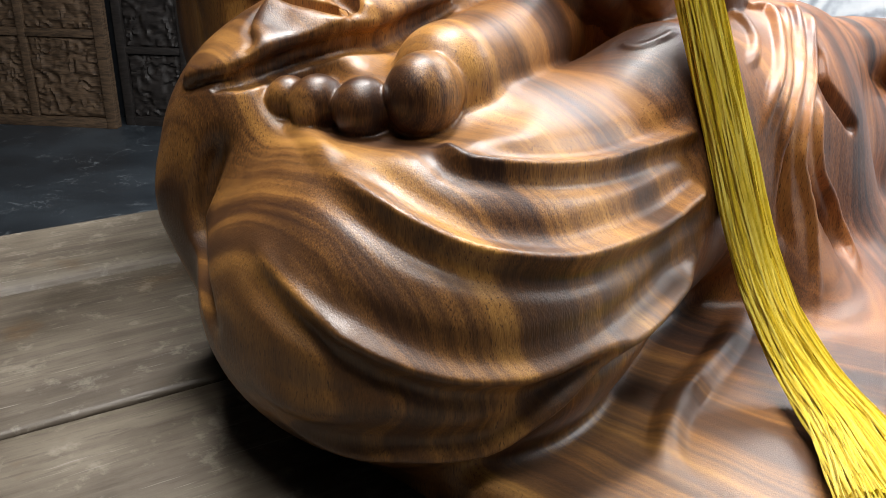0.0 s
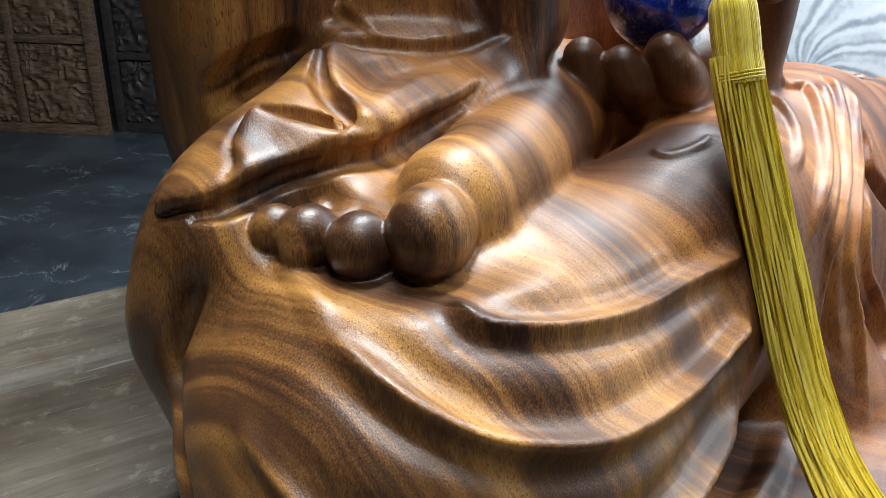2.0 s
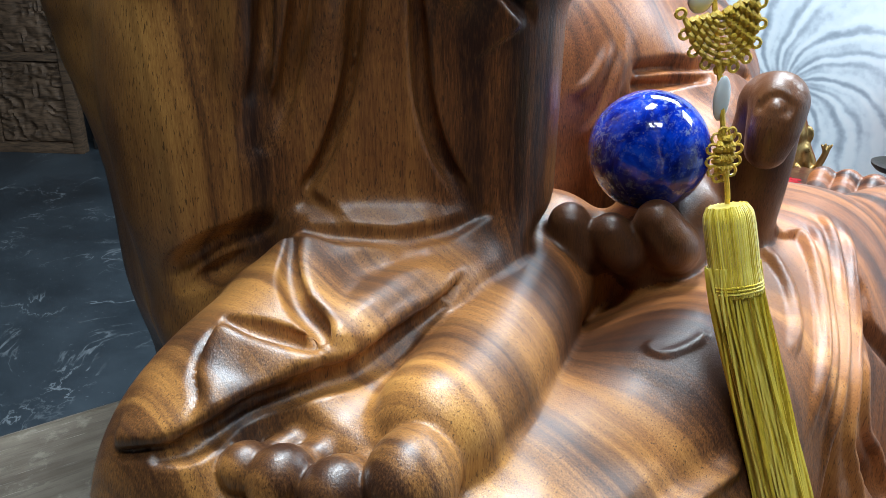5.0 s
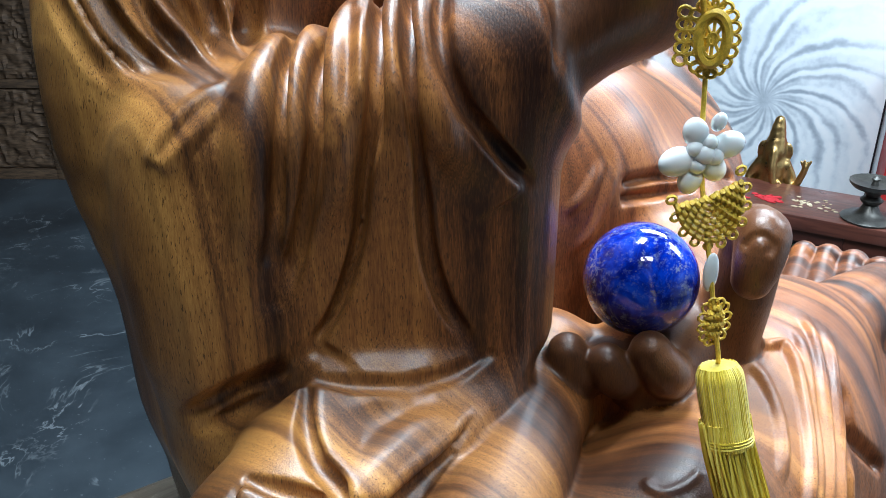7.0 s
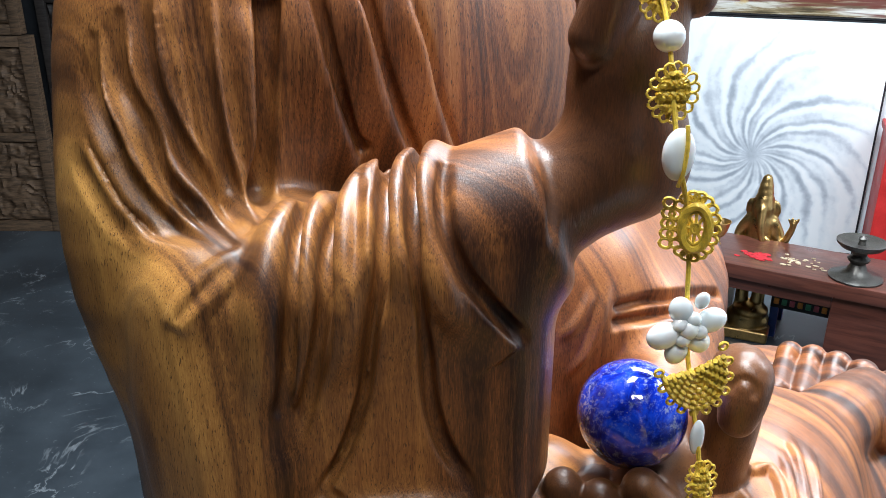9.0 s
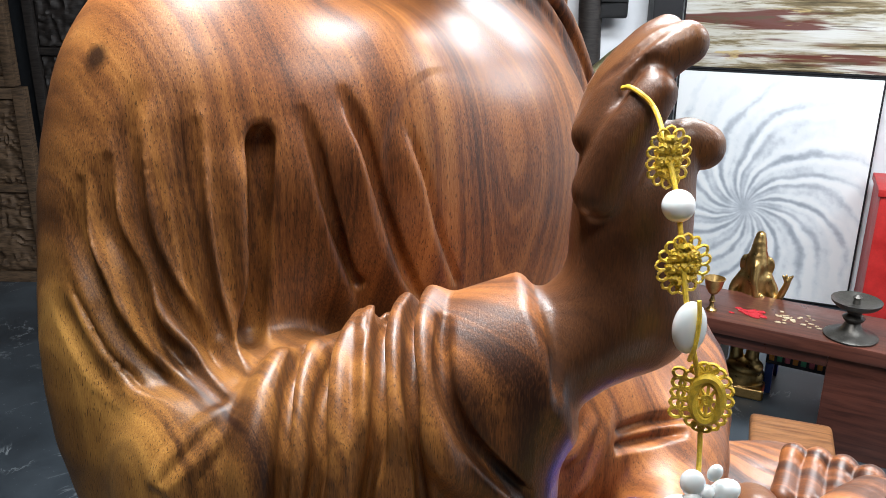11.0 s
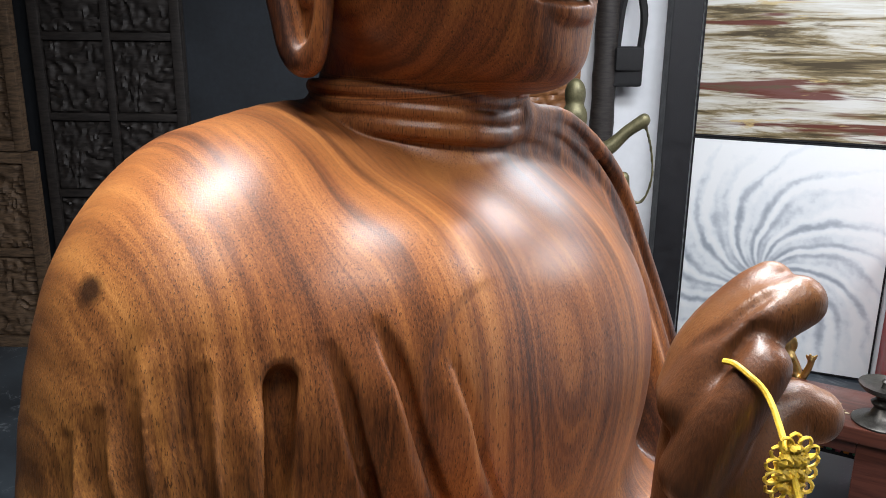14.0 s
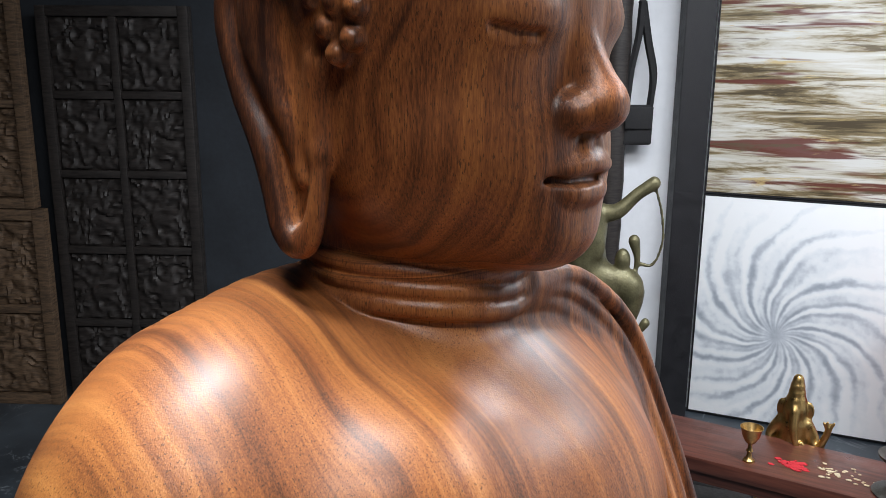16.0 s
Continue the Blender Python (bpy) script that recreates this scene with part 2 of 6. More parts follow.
def band_paint():
    """Abstract canvas in loose level bands of white, ochre and dark red."""
    p = Maker("banded_canvas", rough=0.5)
    v = p.scaled((1.2, 1.0, 15.0))
    n = p.noise(1.0, 6, 0.68, v, 0.35)
    n2 = p.noise(1.0, 4, 0.6, p.scaled((0.9, 1.0, 13.0), shift=(4, 0, 3)), 0.3)
    n3 = p.noise(1.0, 5, 0.65, p.scaled((2.6, 1.0, 22.0), shift=(1, 0, 8)), 0.6)
    c = p.ramp(n, ((0.38, (0.075, 0.055, 0.028)), (0.45, (0.27, 0.21, 0.11)), (0.51, (0.60, 0.57, 0.48)), (0.60, (0.74, 0.74, 0.70))))
    c = p.mix(p.grey(n2, 0.555, 0.60, 0, 0.92), c, (0.13, 0.026, 0.018))
    c = p.mix(p.grey(n3, 0.62, 0.67, 0, 0.8), c, (0.13, 0.10, 0.06))
    c = p.mix(p.grey(n3, 0.40, 0.34, 0, 0.8), c, (0.62, 0.47, 0.20))
    p.put("Base Color", c)
    p.bump(n, 0.004, 0.5)
    return p.m


def silk():
    s = Maker("golden_silk", (0.7, 0.5, 0.03), 0.34)
    strand = s.node("ShaderNodeNewGeometry").outputs["Random Per Island"]
    n = s.noise(1.0, 3, 0.6, s.scaled((700, 700, 160)))
    shade = s.math("ADD", s.math("MULTIPLY", strand, 0.6), s.math("MULTIPLY", n, 0.5))
    s.put("Base Color", s.ramp(shade, ((0.25, (0.42, 0.30, 0.012)), (0.52, (0.78, 0.60, 0.04)), (0.85, (0.95, 0.82, 0.16)))))
    s.put("Roughness", s.grey(strand, 0.0, 1.0, 0.26, 0.46))
    s.put("Sheen Weight", 0.2)
    return s.m


def jade():
    j = Maker("white_jade", (0.78, 0.82, 0.80), 0.14)
    j.put("Base Color", j.ramp(j.noise(60, 4), ((0.35, (0.84, 0.91, 0.93)), (0.65, (0.94, 0.97, 0.97)))))
    j.put("Subsurface Weight", 0.35)
    j.put("Subsurface Radius", (0.012, 0.014, 0.015))
    j.put("Coat Weight", 0.4)
    return j.m


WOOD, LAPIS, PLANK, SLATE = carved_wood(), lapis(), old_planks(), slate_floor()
# the same wood mixed towards dark brown, for the statue's hands
DARK_HANDS = carved_wood("dark_brown_hand_wood", 0.72)
SILK, JADE = silk(), jade()
CORD = plain("gold_cord", (0.80, 0.54, 0.055), 0.38, 0.0, 0.30, 400, 0.0003)
WALL_DARK = plain("dark_blue_wall", (0.022, 0.027, 0.034), 0.7, 0, 0.3, 4)
WALL_WHITE = plain("white_wall", (0.72, 0.74, 0.77), 0.65, 0, 0.06, 3)
# dark grey chosen so the unseen ceiling bounces little light
CEILING = plain("unseen_ceiling_grey", (0.16, 0.16, 0.16), 0.8, 0, 0.1, 3)
BLACK = plain("black_paint", (0.006, 0.006, 0.008), 0.55, 0, 0.3, 20)
CLOTH = plain("black_nylon", (0.010, 0.010, 0.011), 0.75, 0, 0.4, 90, 0.002)
OLD_WOOD = grained("dusty_brown_carving", (0.045, 0.028, 0.016), (0.145, 0.090, 0.050), 0.7, (20, 20, 120))
DARK_WOOD = grained("black_brown_carving", (0.011, 0.009, 0.008), (0.034, 0.028, 0.025), 0.55, (20, 20, 120))
RED_WOOD = grained("dark_red_lacquered_wood", (0.045, 0.014, 0.009), (0.105, 0.034, 0.022), 0.35, (5, 60, 60))
STOOL_WOOD = grained("orange_brown_wood", (0.13, 0.05, 0.018), (0.27, 0.12, 0.045), 0.4, (8, 70, 70))
BRASS = plain("bright_brass", (0.46, 0.31, 0.12), 0.33, 1.0, 0.3, 30, 0.0008)
AGED = plain("aged_green_bronze", (0.115, 0.105, 0.055), 0.45, 0.6, 0.4, 18, 0.002)
BRONZE = plain("grey_bronze", (0.10, 0.095, 0.085), 0.42, 0.8, 0.4, 25, 0.001)
GOLD_BASE = plain("worn_gilt_base", (0.30, 0.24, 0.12), 0.45, 0.5, 0.35, 20, 0.002)
RED = plain("red_paint", (0.45, 0.02, 0.018), 0.45, 0, 0.2, 12)
BLUE = plain("blue_paint", (0.015, 0.05, 0.22), 0.5, 0, 0.25, 25)
PINK = plain("pink_paint", (0.45, 0.10, 0.13), 0.5, 0, 0.2, 40)
GREEN = plain("green_paint", (0.06, 0.25, 0.13), 0.5, 0, 0.2, 40)
ORANGE = plain("orange_paint", (0.55, 0.22, 0.03), 0.5, 0, 0.2, 40)
STONE = plain("grey_stone", (0.16, 0.165, 0.165), 0.7, 0, 0.35, 9, 0.003)
PETAL_RED = plain("red_powder", (0.40, 0.012, 0.02), 0.8, 0, 0.2, 60)
PETAL_PALE = plain("dry_petals", (0.50, 0.42, 0.28), 0.8, 0, 0.2, 60)
SWIRL, BANDS = swirl_paint(), band_paint()
GLOW = Maker("lamp_diffuser", (0.9, 0.9, 0.9), 0.5)
GLOW.put("Emission Color", (1, 0.96, 0.9, 1))
GLOW.put("Emission Strength", 3.0)
GLOW = GLOW.m


# ---- the carving: a signed distance field in the statue's own axes (u to its left, v ahead, z up) ----
FORMS = []


def bent(points, steps=6):
    """A smooth curve through rows of numbers (Catmull-Rom)."""
    a = np.array(points, float)
    if len(a) < 3:
        return a
    a = np.vstack([2 * a[0] - a[1], a, 2 * a[-1] - a[-2]])
    out = []
    for i in range(1, len(a) - 2):
        for s in np.arange(steps) / steps:
            p0, p1, p2, p3 = a[i - 1], a[i], a[i + 1], a[i + 2]
            out.append(0.5 * (2 * p1 + (p2 - p0) * s + (2 * p0 - 5 * p1 + 4 * p2 - p3) * s * s + (3 * p1 - p0 - 3 * p2 + p3) * s ** 3))
    return np.array(out + [a[-2]])


def turned(rx, ry, rz):
    (a, b, c), (d, e, f) = np.cos(np.radians((rx, ry, rz))), np.sin(np.radians((rx, ry, rz)))
    return np.array(((b * c, d * e * c - a * f, a * e * c + d * f), (b * f, d * e * f + a * c, a * e * f - d * c), (-e, d * b, a * b)))


def ball(centre, radii, turn=(0, 0, 0), k=0.02, cut=False):
    c, r, m = np.array(centre, float), np.array(radii, float), turned(*turn)
    reach = np.abs(m) @ r

    def f(p):
        q = (p - c) @ m
        a = np.sqrt(((q / r) ** 2).sum(1))
        b = np.sqrt(((q / r ** 2) ** 2).sum(1)) + 1e-9
        return a * (a - 1) / b
    FORMS.append((f, c - reach, c + reach, k, cut))


def tube(points, k=0.01, cut=False, squash=None, steps=4):
    """A limb or fold along a curve of (u, v, z, radius). squash: (axis, factor) flattens it along that axis."""
    a = bent(points, steps)
    ax, fac = None, 1
    if squash:
        ax, fac = np.array(squash[0], float), squash[1]
        ax /= np.linalg.norm(ax)

    def f(p):
        best = np.full(len(p), 9.0)
        for s, e in zip(a[:-1], a[1:]):
            d = e[:3] - s[:3]
            far = max(s[3], e[3]) * (max(1, 1 / fac) if ax is not None else 1) + k + 0.006
            if len(p) > 400:
                on = np.where(((p > np.minimum(s, e)[:3] - far) & (p < np.maximum(s, e)[:3] + far)).all(1))[0]
                if not len(on):
                    continue
            else:
                on = np.arange(len(p))
            w = p[on] - s[:3]
            t = np.clip(w @ d / (d @ d + 1e-12), 0, 1)
            w = w - t[:, None] * d
            r = s[3] + t * (e[3] - s[3])
            if ax is not None:
                n = w @ ax
                x = (np.sqrt(np.maximum((w * w).sum(1) - n * n + (n * fac) ** 2, 1e-12)) - r) / (1 if fac < 1 else fac ** 0.5)
            else:
                x = np.sqrt((w * w).sum(1)) - r
            best[on] = np.minimum(best[on], x)
        return best
    r = a[:, 3].max() * (max(1, 1 / squash[1]) if squash else 1)
    FORMS.append((f, a[:, :3].min(0) - r, a[:, :3].max(0) + r, k, cut))


def slab(centre, half, turn=(0, 0, 0), edge=0.02, k=0.02, cut=False):
    """A block with rounded edges."""
    c, h, m = np.array(centre, float), np.array(half, float) - edge, turned(*turn)
    reach = np.abs(m) @ (h + edge)

    def f(p):
        q = np.abs((p - c) @ m) - h
        return np.sqrt((np.maximum(q, 0) ** 2).sum(1)) + np.minimum(q.max(1), 0) - edge
    FORMS.append((f, c - reach, c + reach, k, cut))


def drum(start, end, radius, edge=0.005, k=0.01, cut=False):
    """A round bar with flat ends and soft rims."""
    a, b = np.array(start, float), np.array(end, float)
    h = np.linalg.norm(b - a) / 2
    n, c = (b - a) / (2 * h), (a + b) / 2

    def f(p):
        w = p - c
        t = w @ n
        q = np.stack((np.sqrt(np.maximum((w * w).sum(1) - t * t, 0)) - radius + edge, np.abs(t) - h + edge), 1)
        return np.sqrt((np.maximum(q, 0) ** 2).sum(1)) + np.minimum(q.max(1), 0) - edge
    FORMS.append((f, np.minimum(a, b) - radius, np.maximum(a, b) + radius, k, cut))


def fold(kind, points, wide, high, ends=(0.3, 0.3), steps=4):
    """A ridge, groove or cloth edge along a line on the surface carved so far; an edge lifts the side to its right."""
    a = bent(points, steps)
    for _ in range(3):
        n = np.stack([field(a + e, BODY) - field(a - e, BODY) for e in np.eye(3) * 0.0025], 1)
        n /= np.linalg.norm(n, axis=1)[:, None] + 1e-9
        a = a - n * np.clip(field(a, BODY), -0.012, 0.012)[:, None]
    n = np.stack([field(a + e, BODY) - field(a - e, BODY) for e in np.eye(3) * 0.0025], 1)
    n /= np.linalg.norm(n, axis=1)[:, None] + 1e-9
    for _ in range(3):
        n[1:-1] = (n[:-2] + 2 * n[1:-1] + n[2:]) / 4
    run = np.concatenate(([0], np.cumsum(np.linalg.norm(np.diff(a, axis=0), axis=1))))
    run /= run[-1]
    reach = wide * (2 if kind == "lip" else 1) + 0.004

    def f(p):
        best, out = np.full(len(p), 9.0), np.zeros(len(p))
        for i in range(len(a) - 1):
            s, d = a[i], a[i + 1] - a[i]
            on = np.where(((p > np.minimum(s, a[i + 1]) - reach) & (p < np.maximum(s, a[i + 1]) + reach)).all(1))[0]
            if not len(on):
                continue
            w = p[on] - s
            t = np.clip(w @ d / (d @ d + 1e-12), 0, 1)
            w = w - t[:, None] * d
            far = np.sqrt((w * w).sum(1))
            m = n[i] * (1 - t[:, None]) + n[i + 1] * t[:, None]
            m /= np.linalg.norm(m, axis=1)[:, None] + 1e-9
            up = (w * m).sum(1)
            side = (w * np.cross(d, m)).sum(1) / (np.linalg.norm(d) + 1e-9)
            x = np.sqrt(np.maximum(far ** 2 - up ** 2, 0)) / wide
            if kind == "ridge":
                y = np.maximum(1 - x * x, 0) ** 2
            elif kind == "pleat":
                y = np.maximum(1 - x * x, 0) ** 1.5
            elif kind == "valley":
                y = -np.maximum(1 - x * x, 0) ** 2
            elif kind == "crease":
                y = -np.maximum(1.22 - np.sqrt(x * x + 0.05), 0) ** 1.3
            elif kind == "lip":
                q = side / wide
                y = (np.exp(-(q / 0.36) ** 2) - 0.5 * np.exp(-((q + 0.95) / 0.5) ** 2) - 0.35 * np.exp(-((q - 1.05) / 0.55) ** 2)) * np.maximum(1 - (x / 2) ** 2, 0)
            else:
                y = np.where(side > 0, np.maximum(1 - x, 0) ** 1.5 * (1 - np.exp(-side / 0.003)), -0.5 * np.maximum(1 - x * wide / 0.006, 0))
            go = run[i] + t * (run[i + 1] - run[i])
            fade = np.clip(np.minimum(go / ends[0], (1 - go) / ends[1]), 0, 1)
            y = y * high * fade * fade * (3 - 2 * fade) * np.clip(2 - np.abs(up) / max(0.008, wide * 0.8), 0, 1)
            near = far < best[on]
            best[on[near]], out[on[near]] = far[near], y[near]
        return out
    FORMS.append((f, a.min(0) - reach, a.max(0) + reach, 0.004, 2))


def field(p, forms, reach=0.045):
    d = np.full(len(p), 1.0)
    for f, lo, hi, k, cut in forms:
        m = min(reach, k + 0.004) if reach < 0.04 or cut == 2 else reach
        near = np.where(((p > lo - m) & (p < hi + m)).all(1))[0]
        if not len(near):
            continue
        a, b = d[near], f(p[near])
        if cut == 2:
            d[near] = a - b
        elif cut:
            h = np.maximum(k - np.abs(a + b), 0) / k
            d[near] = np.maximum(a, -b) + h * h * k / 4
        else:
            h = np.maximum(k - np.abs(a - b), 0) / k
            d[near] = np.minimum(a, b) - h * h * k / 4
    return d


def sculpt(forms, low, high, cell):
    """The surface of the field as a mesh of quads (surface nets), worked out near the surface only."""
    low, high = np.array(low, float), np.array(high, float)
    big = cell * 8
    n = np.ceil((high - low) / big).astype(int)
    c = [low[i] + (np.arange(n[i]) + 0.5) * big for i in range(3)]
    mids = np.stack(np.meshgrid(*c, indexing="ij"), -1).reshape(-1, 3)
    dm = np.concatenate([field(q, forms) for q in np.array_split(mids, 8)])
    size = n * 8 + 1
    grid = np.full(size, 1.0, np.float32)
    # signs away from the surface
    coarse = dm.reshape(n)
    grid[:-1, :-1, :-1] = np.repeat(np.repeat(np.repeat(coarse, 8, 0), 8, 1), 8, 2)
    o = np.stack(np.meshgrid(*[np.arange(9)] * 3, indexing="ij"), -1).reshape(-1, 3)
    live = np.argwhere(np.abs(coarse) < big * 1.25)
    groups = {}
    for b in live:
        groups.setdefault(tuple(b // 3), []).append(b)
    for g in groups.values():
        g = np.array(g)
        lo, hi = low + g.min(0) * big, low + (g.max(0) + 1) * big
        few = [w for w in forms if (w[1] - w[3] - 0.004 < hi).all() and (w[2] + w[3] + 0.004 > lo).all()]
        idx = (g[:, None, :] * 8 + o[None]).reshape(-1, 3)
        d = field(low + idx * cell, few, 0.039)
        grid[idx[:, 0], idx[:, 1], idx[:, 2]] = d
    s = grid < 0
    corner = [(i, j, l) for i in (0, 1) for j in (0, 1) for l in (0, 1)]
    m = size - 1
    def at(a, q):
        return a[q[0]:m[0] + q[0], q[1]:m[1] + q[1], q[2]:m[2] + q[2]]
    count = sum(at(s, q).astype(np.int8) for q in corner)
    cells = np.argwhere((count > 0) & (count < 8))
    number = np.full(m, -1, np.int32)
    number[cells[:, 0], cells[:, 1], cells[:, 2]] = np.arange(len(cells))
    total, hits = np.zeros((len(cells), 3)), np.zeros(len(cells))
    val = {q: grid[cells[:, 0] + q[0], cells[:, 1] + q[1], cells[:, 2] + q[2]].astype(float) for q in corner}
    for q in corner:
        for ax in range(3):
            if q[ax]:
                continue
            q2 = tuple(1 if i == ax else q[i] for i in range(3))
            a, b = val[q], val[q2]
            on = (a < 0) != (b < 0)
            t = np.where(on, a / np.where(on, a - b, 1), 0)
            pt = np.tile(np.array(q, float), (len(cells), 1))
            pt[:, ax] = t
            total += pt * on[:, None]
            hits += on
    verts = low + (cells + total / hits[:, None]) * cell
    quads = []
    for ax in range(3):
        e = [0, 0, 0]
        e[ax] = 1
        a = s[:m[0], :m[1], :m[2]]
        b = s[e[0]:m[0] + e[0], e[1]:m[1] + e[1], e[2]:m[2] + e[2]]
        x = np.argwhere(a != b)
        i1, i2 = (ax + 1) % 3, (ax + 2) % 3
        x = x[(x[:, i1] > 0) & (x[:, i2] > 0)]
        o1, o2 = np.zeros(3, int), np.zeros(3, int)
        o1[i1], o2[i2] = 1, 1
        f = [number[tuple((x - r).T)] for r in (np.zeros(3, int), o1, o1 + o2, o2)]
        q = np.stack(f, 1)
        flip = ~a[tuple(x.T)]
        q[flip] = q[flip][:, ::-1]
        quads.append(q[(q >= 0).all(1)])
    return verts, np.vstack(quads)

# ---- mesh helpers ----
def mesh_of(bm, name, material, smooth=True):
    me = bpy.data.meshes.new(name)
    bm.normal_update()
    bm.to_mesh(me)
    bm.free()
    me.materials.append(material)
    if smooth:
        me.polygons.foreach_set("use_smooth", [True] * len(me.polygons))
        me.set_sharp_from_angle(angle=radians(40))
    return me


def part(name, bm, material, parent, label="", place=None, smooth=True):
    """Links a bmesh as one mesh object under a thing or a part."""
    ob = new(name, mesh_of(bm, name, material, smooth))
    ob.parent = parent
    if place is not None:
        ob.matrix_local = place
    if label:
        tagged(ob, label)
    return ob


def thing(name, m, label, category, group="", kind=""):
    """An empty at the base of a thing; its parts are children."""
    ob = new(name)
    ob.empty_display_size = 0.05
    ob.matrix_world = m
    return tagged(ob, label, category, group, kind)


def block(lo, hi, edge=0.004, segments=2):
    bm = bmesh.new()
    bmesh.ops.create_cube(bm, size=1)
    for v in bm.verts:
        v.co = Vector([(lo[i] + hi[i]) / 2 + v.co[i] * (hi[i] - lo[i]) for i in range(3)])
    if edge:
        bmesh.ops.bevel(bm, geom=bm.edges[:], offset=edge, segments=segments, affect="EDGES", profile=0.6)
    return bm


def lathe(profile, steps=32):
    """A turned form from (radius, height) pairs."""
    bm = bmesh.new()
    rings = []
    for r, z in profile:
        rings.append([bm.verts.new((r * math.cos(2 * math.pi * i / steps), r * math.sin(2 * math.pi * i / steps), z)) for i in range(steps)])
    for a, b in zip(rings[:-1], rings[1:]):
        for i in range(steps):
            bm.faces.new((a[i], a[(i + 1) % steps], b[(i + 1) % steps], b[i]))
    bm.faces.new(rings[0][::-1])
    bm.faces.new(rings[-1])
    return bm


def rope(bm, points, radius, sides=6, closed=False, taper=1.0, steps=4):
    """A round cord along a smooth curve, added to bm."""
    pts = [Vector(p) for p in (bent(points, steps) if len(points) > 2 else np.array(points, float))]
    if closed:
        pts = pts[:-1] if (pts[0] - pts[-1]).length < 1e-6 else pts
    n, rings = len(pts), []
    up = Vector((0.31, 0.2, 0.93))
    for i, p in enumerate(pts):
        d = (pts[(i + 1) % n] - pts[i - 1]) if closed or 0 < i < n - 1 else (pts[1] - pts[0] if i == 0 else pts[-1] - pts[-2])
        d.normalize()
        a = d.cross(up)
        a = a.normalized() if a.length > 1e-4 else d.orthogonal().normalized()
        b = d.cross(a)
        r = radius * (1 + (taper - 1) * i / max(1, n - 1))
        rings.append([bm.verts.new(p + r * (math.cos(2 * math.pi * k / sides) * a + math.sin(2 * math.pi * k / sides) * b)) for k in range(sides)])
    for i in range(n if closed else n - 1):
        a, b = rings[i], rings[(i + 1) % n]
        for k in range(sides):
            bm.faces.new((a[k], a[(k + 1) % sides], b[(k + 1) % sides], b[k]))
    if not closed:
        bm.faces.new(rings[0][::-1])
        bm.faces.new(rings[-1])
    return bm


def loop_curve(centre, a, b, across, along, steps=10):
    """A ring of points, an ellipse with half axes a and b."""
    c, e, f = Vector(centre), Vector(across).normalized(), Vector(along).normalized()
    return [tuple(c + e * a * math.cos(2 * math.pi * i / steps) + f * b * math.sin(2 * math.pi * i / steps)) for i in range(steps + 1)]


def carved_mesh(name, forms_, low, high, cell, material, picked=None, second=None):
    """The carved form as a mesh; faces on the picked forms take the second material."""
    v, q = sculpt(forms_, low, high, cell)
    me = bpy.data.meshes.new(name)
    me.vertices.add(len(v))
    me.vertices.foreach_set("co", v.astype(np.float32).ravel())
    me.loops.add(len(q) * 4)
    me.loops.foreach_set("vertex_index", q.astype(np.int32).ravel())
    me.polygons.add(len(q))
    me.polygons.foreach_set("loop_start", np.arange(0, len(q) * 4, 4, dtype=np.int32))
    me.update(calc_edges=True)
    me.validate()
    me.polygons.foreach_set("use_smooth", [True] * len(me.polygons))
    me.materials.append(material)
    if picked:
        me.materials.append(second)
        me.polygons.foreach_set("material_index", (field(v[q].mean(1), picked) < 0.0035).astype(np.int32))
    return me

# ---- the room ----
def setting(name, bm, material, label=""):
    return tagged(new(name, mesh_of(bm, name, material, False)), label, "", "", "structure")


setting("floor", block((-3.4, -2.6, -0.12), (3.6, 4.6, 0.0), 0), SLATE, "dark blue-grey slate floor with pale scratches")
setting("wall_back_dark", block((-3.4, 4.22, 0.0), (0.40, 4.36, 2.8), 0), WALL_DARK, "dark blue painted wall")
setting("wall_back_white", block((0.40, 4.12, 0.0), (1.03, 4.26, 2.8), 0), WALL_WHITE, "white painted wall")
# unseen room shell; south wall and ceiling kept dark to cut bounced light
setting("wall_west", block((-3.54, -2.6, 0.0), (-3.4, 4.36, 2.8), 0), WALL_DARK)
setting("wall_east", block((3.5, -2.6, 0.0), (3.64, 3.2, 2.8), 0), WALL_WHITE)
setting("wall_south_unseen", block((-3.4, -2.74, 0.0), (3.5, -2.6, 2.8), 0), WALL_DARK)
setting("ceiling", block((-3.54, -2.74, 2.8), (3.64, 4.6, 2.92), 0), CEILING)
CANVAS = Matrix.Translation((1.06, 4.06, 0)) @ pose(0, 0, 0, 0, 0, -22)
slant = setting("wall_slanted", block((-0.02, 0.05, 0.0), (2.9, 0.17, 2.8), 0), WALL_WHITE)
slant.matrix_world = CANVAS
setting("corner_post", block((0.93, 3.99, 0.0), (1.058, 4.10, 2.8), 0.004), BLACK, "black painted corner post beside a white wall")


def unseen_ceiling_lamp(x, y, wide, deep, turn):
    t = thing("unseen_ceiling_lamp", pose(x, y, 2.8, 0, 0, turn), "unseen flat white ceiling lamp with a lit diffuser", "lamp", "ceiling lamps")
    part("housing", block((-wide / 2 - 0.03, -deep / 2 - 0.03, -0.06), (wide / 2 + 0.03, deep / 2 + 0.03, 0.0), 0.005), WALL_WHITE, t)
    part("diffuser", block((-wide / 2, -deep / 2, -0.068), (wide / 2, deep / 2, -0.058), 0.003), GLOW, t)


# housings out of view, one per lamp row, the added front fill included
for x, y, wide, deep, turn, watts, colour in LAMPS:
    unseen_ceiling_lamp(x, y, wide, deep, turn)

# ---- plank table under the statue ----
ALONG = 36.0
TABLE = pose(0, 0, 0, 0, 0, ALONG)
TOP = 0.885
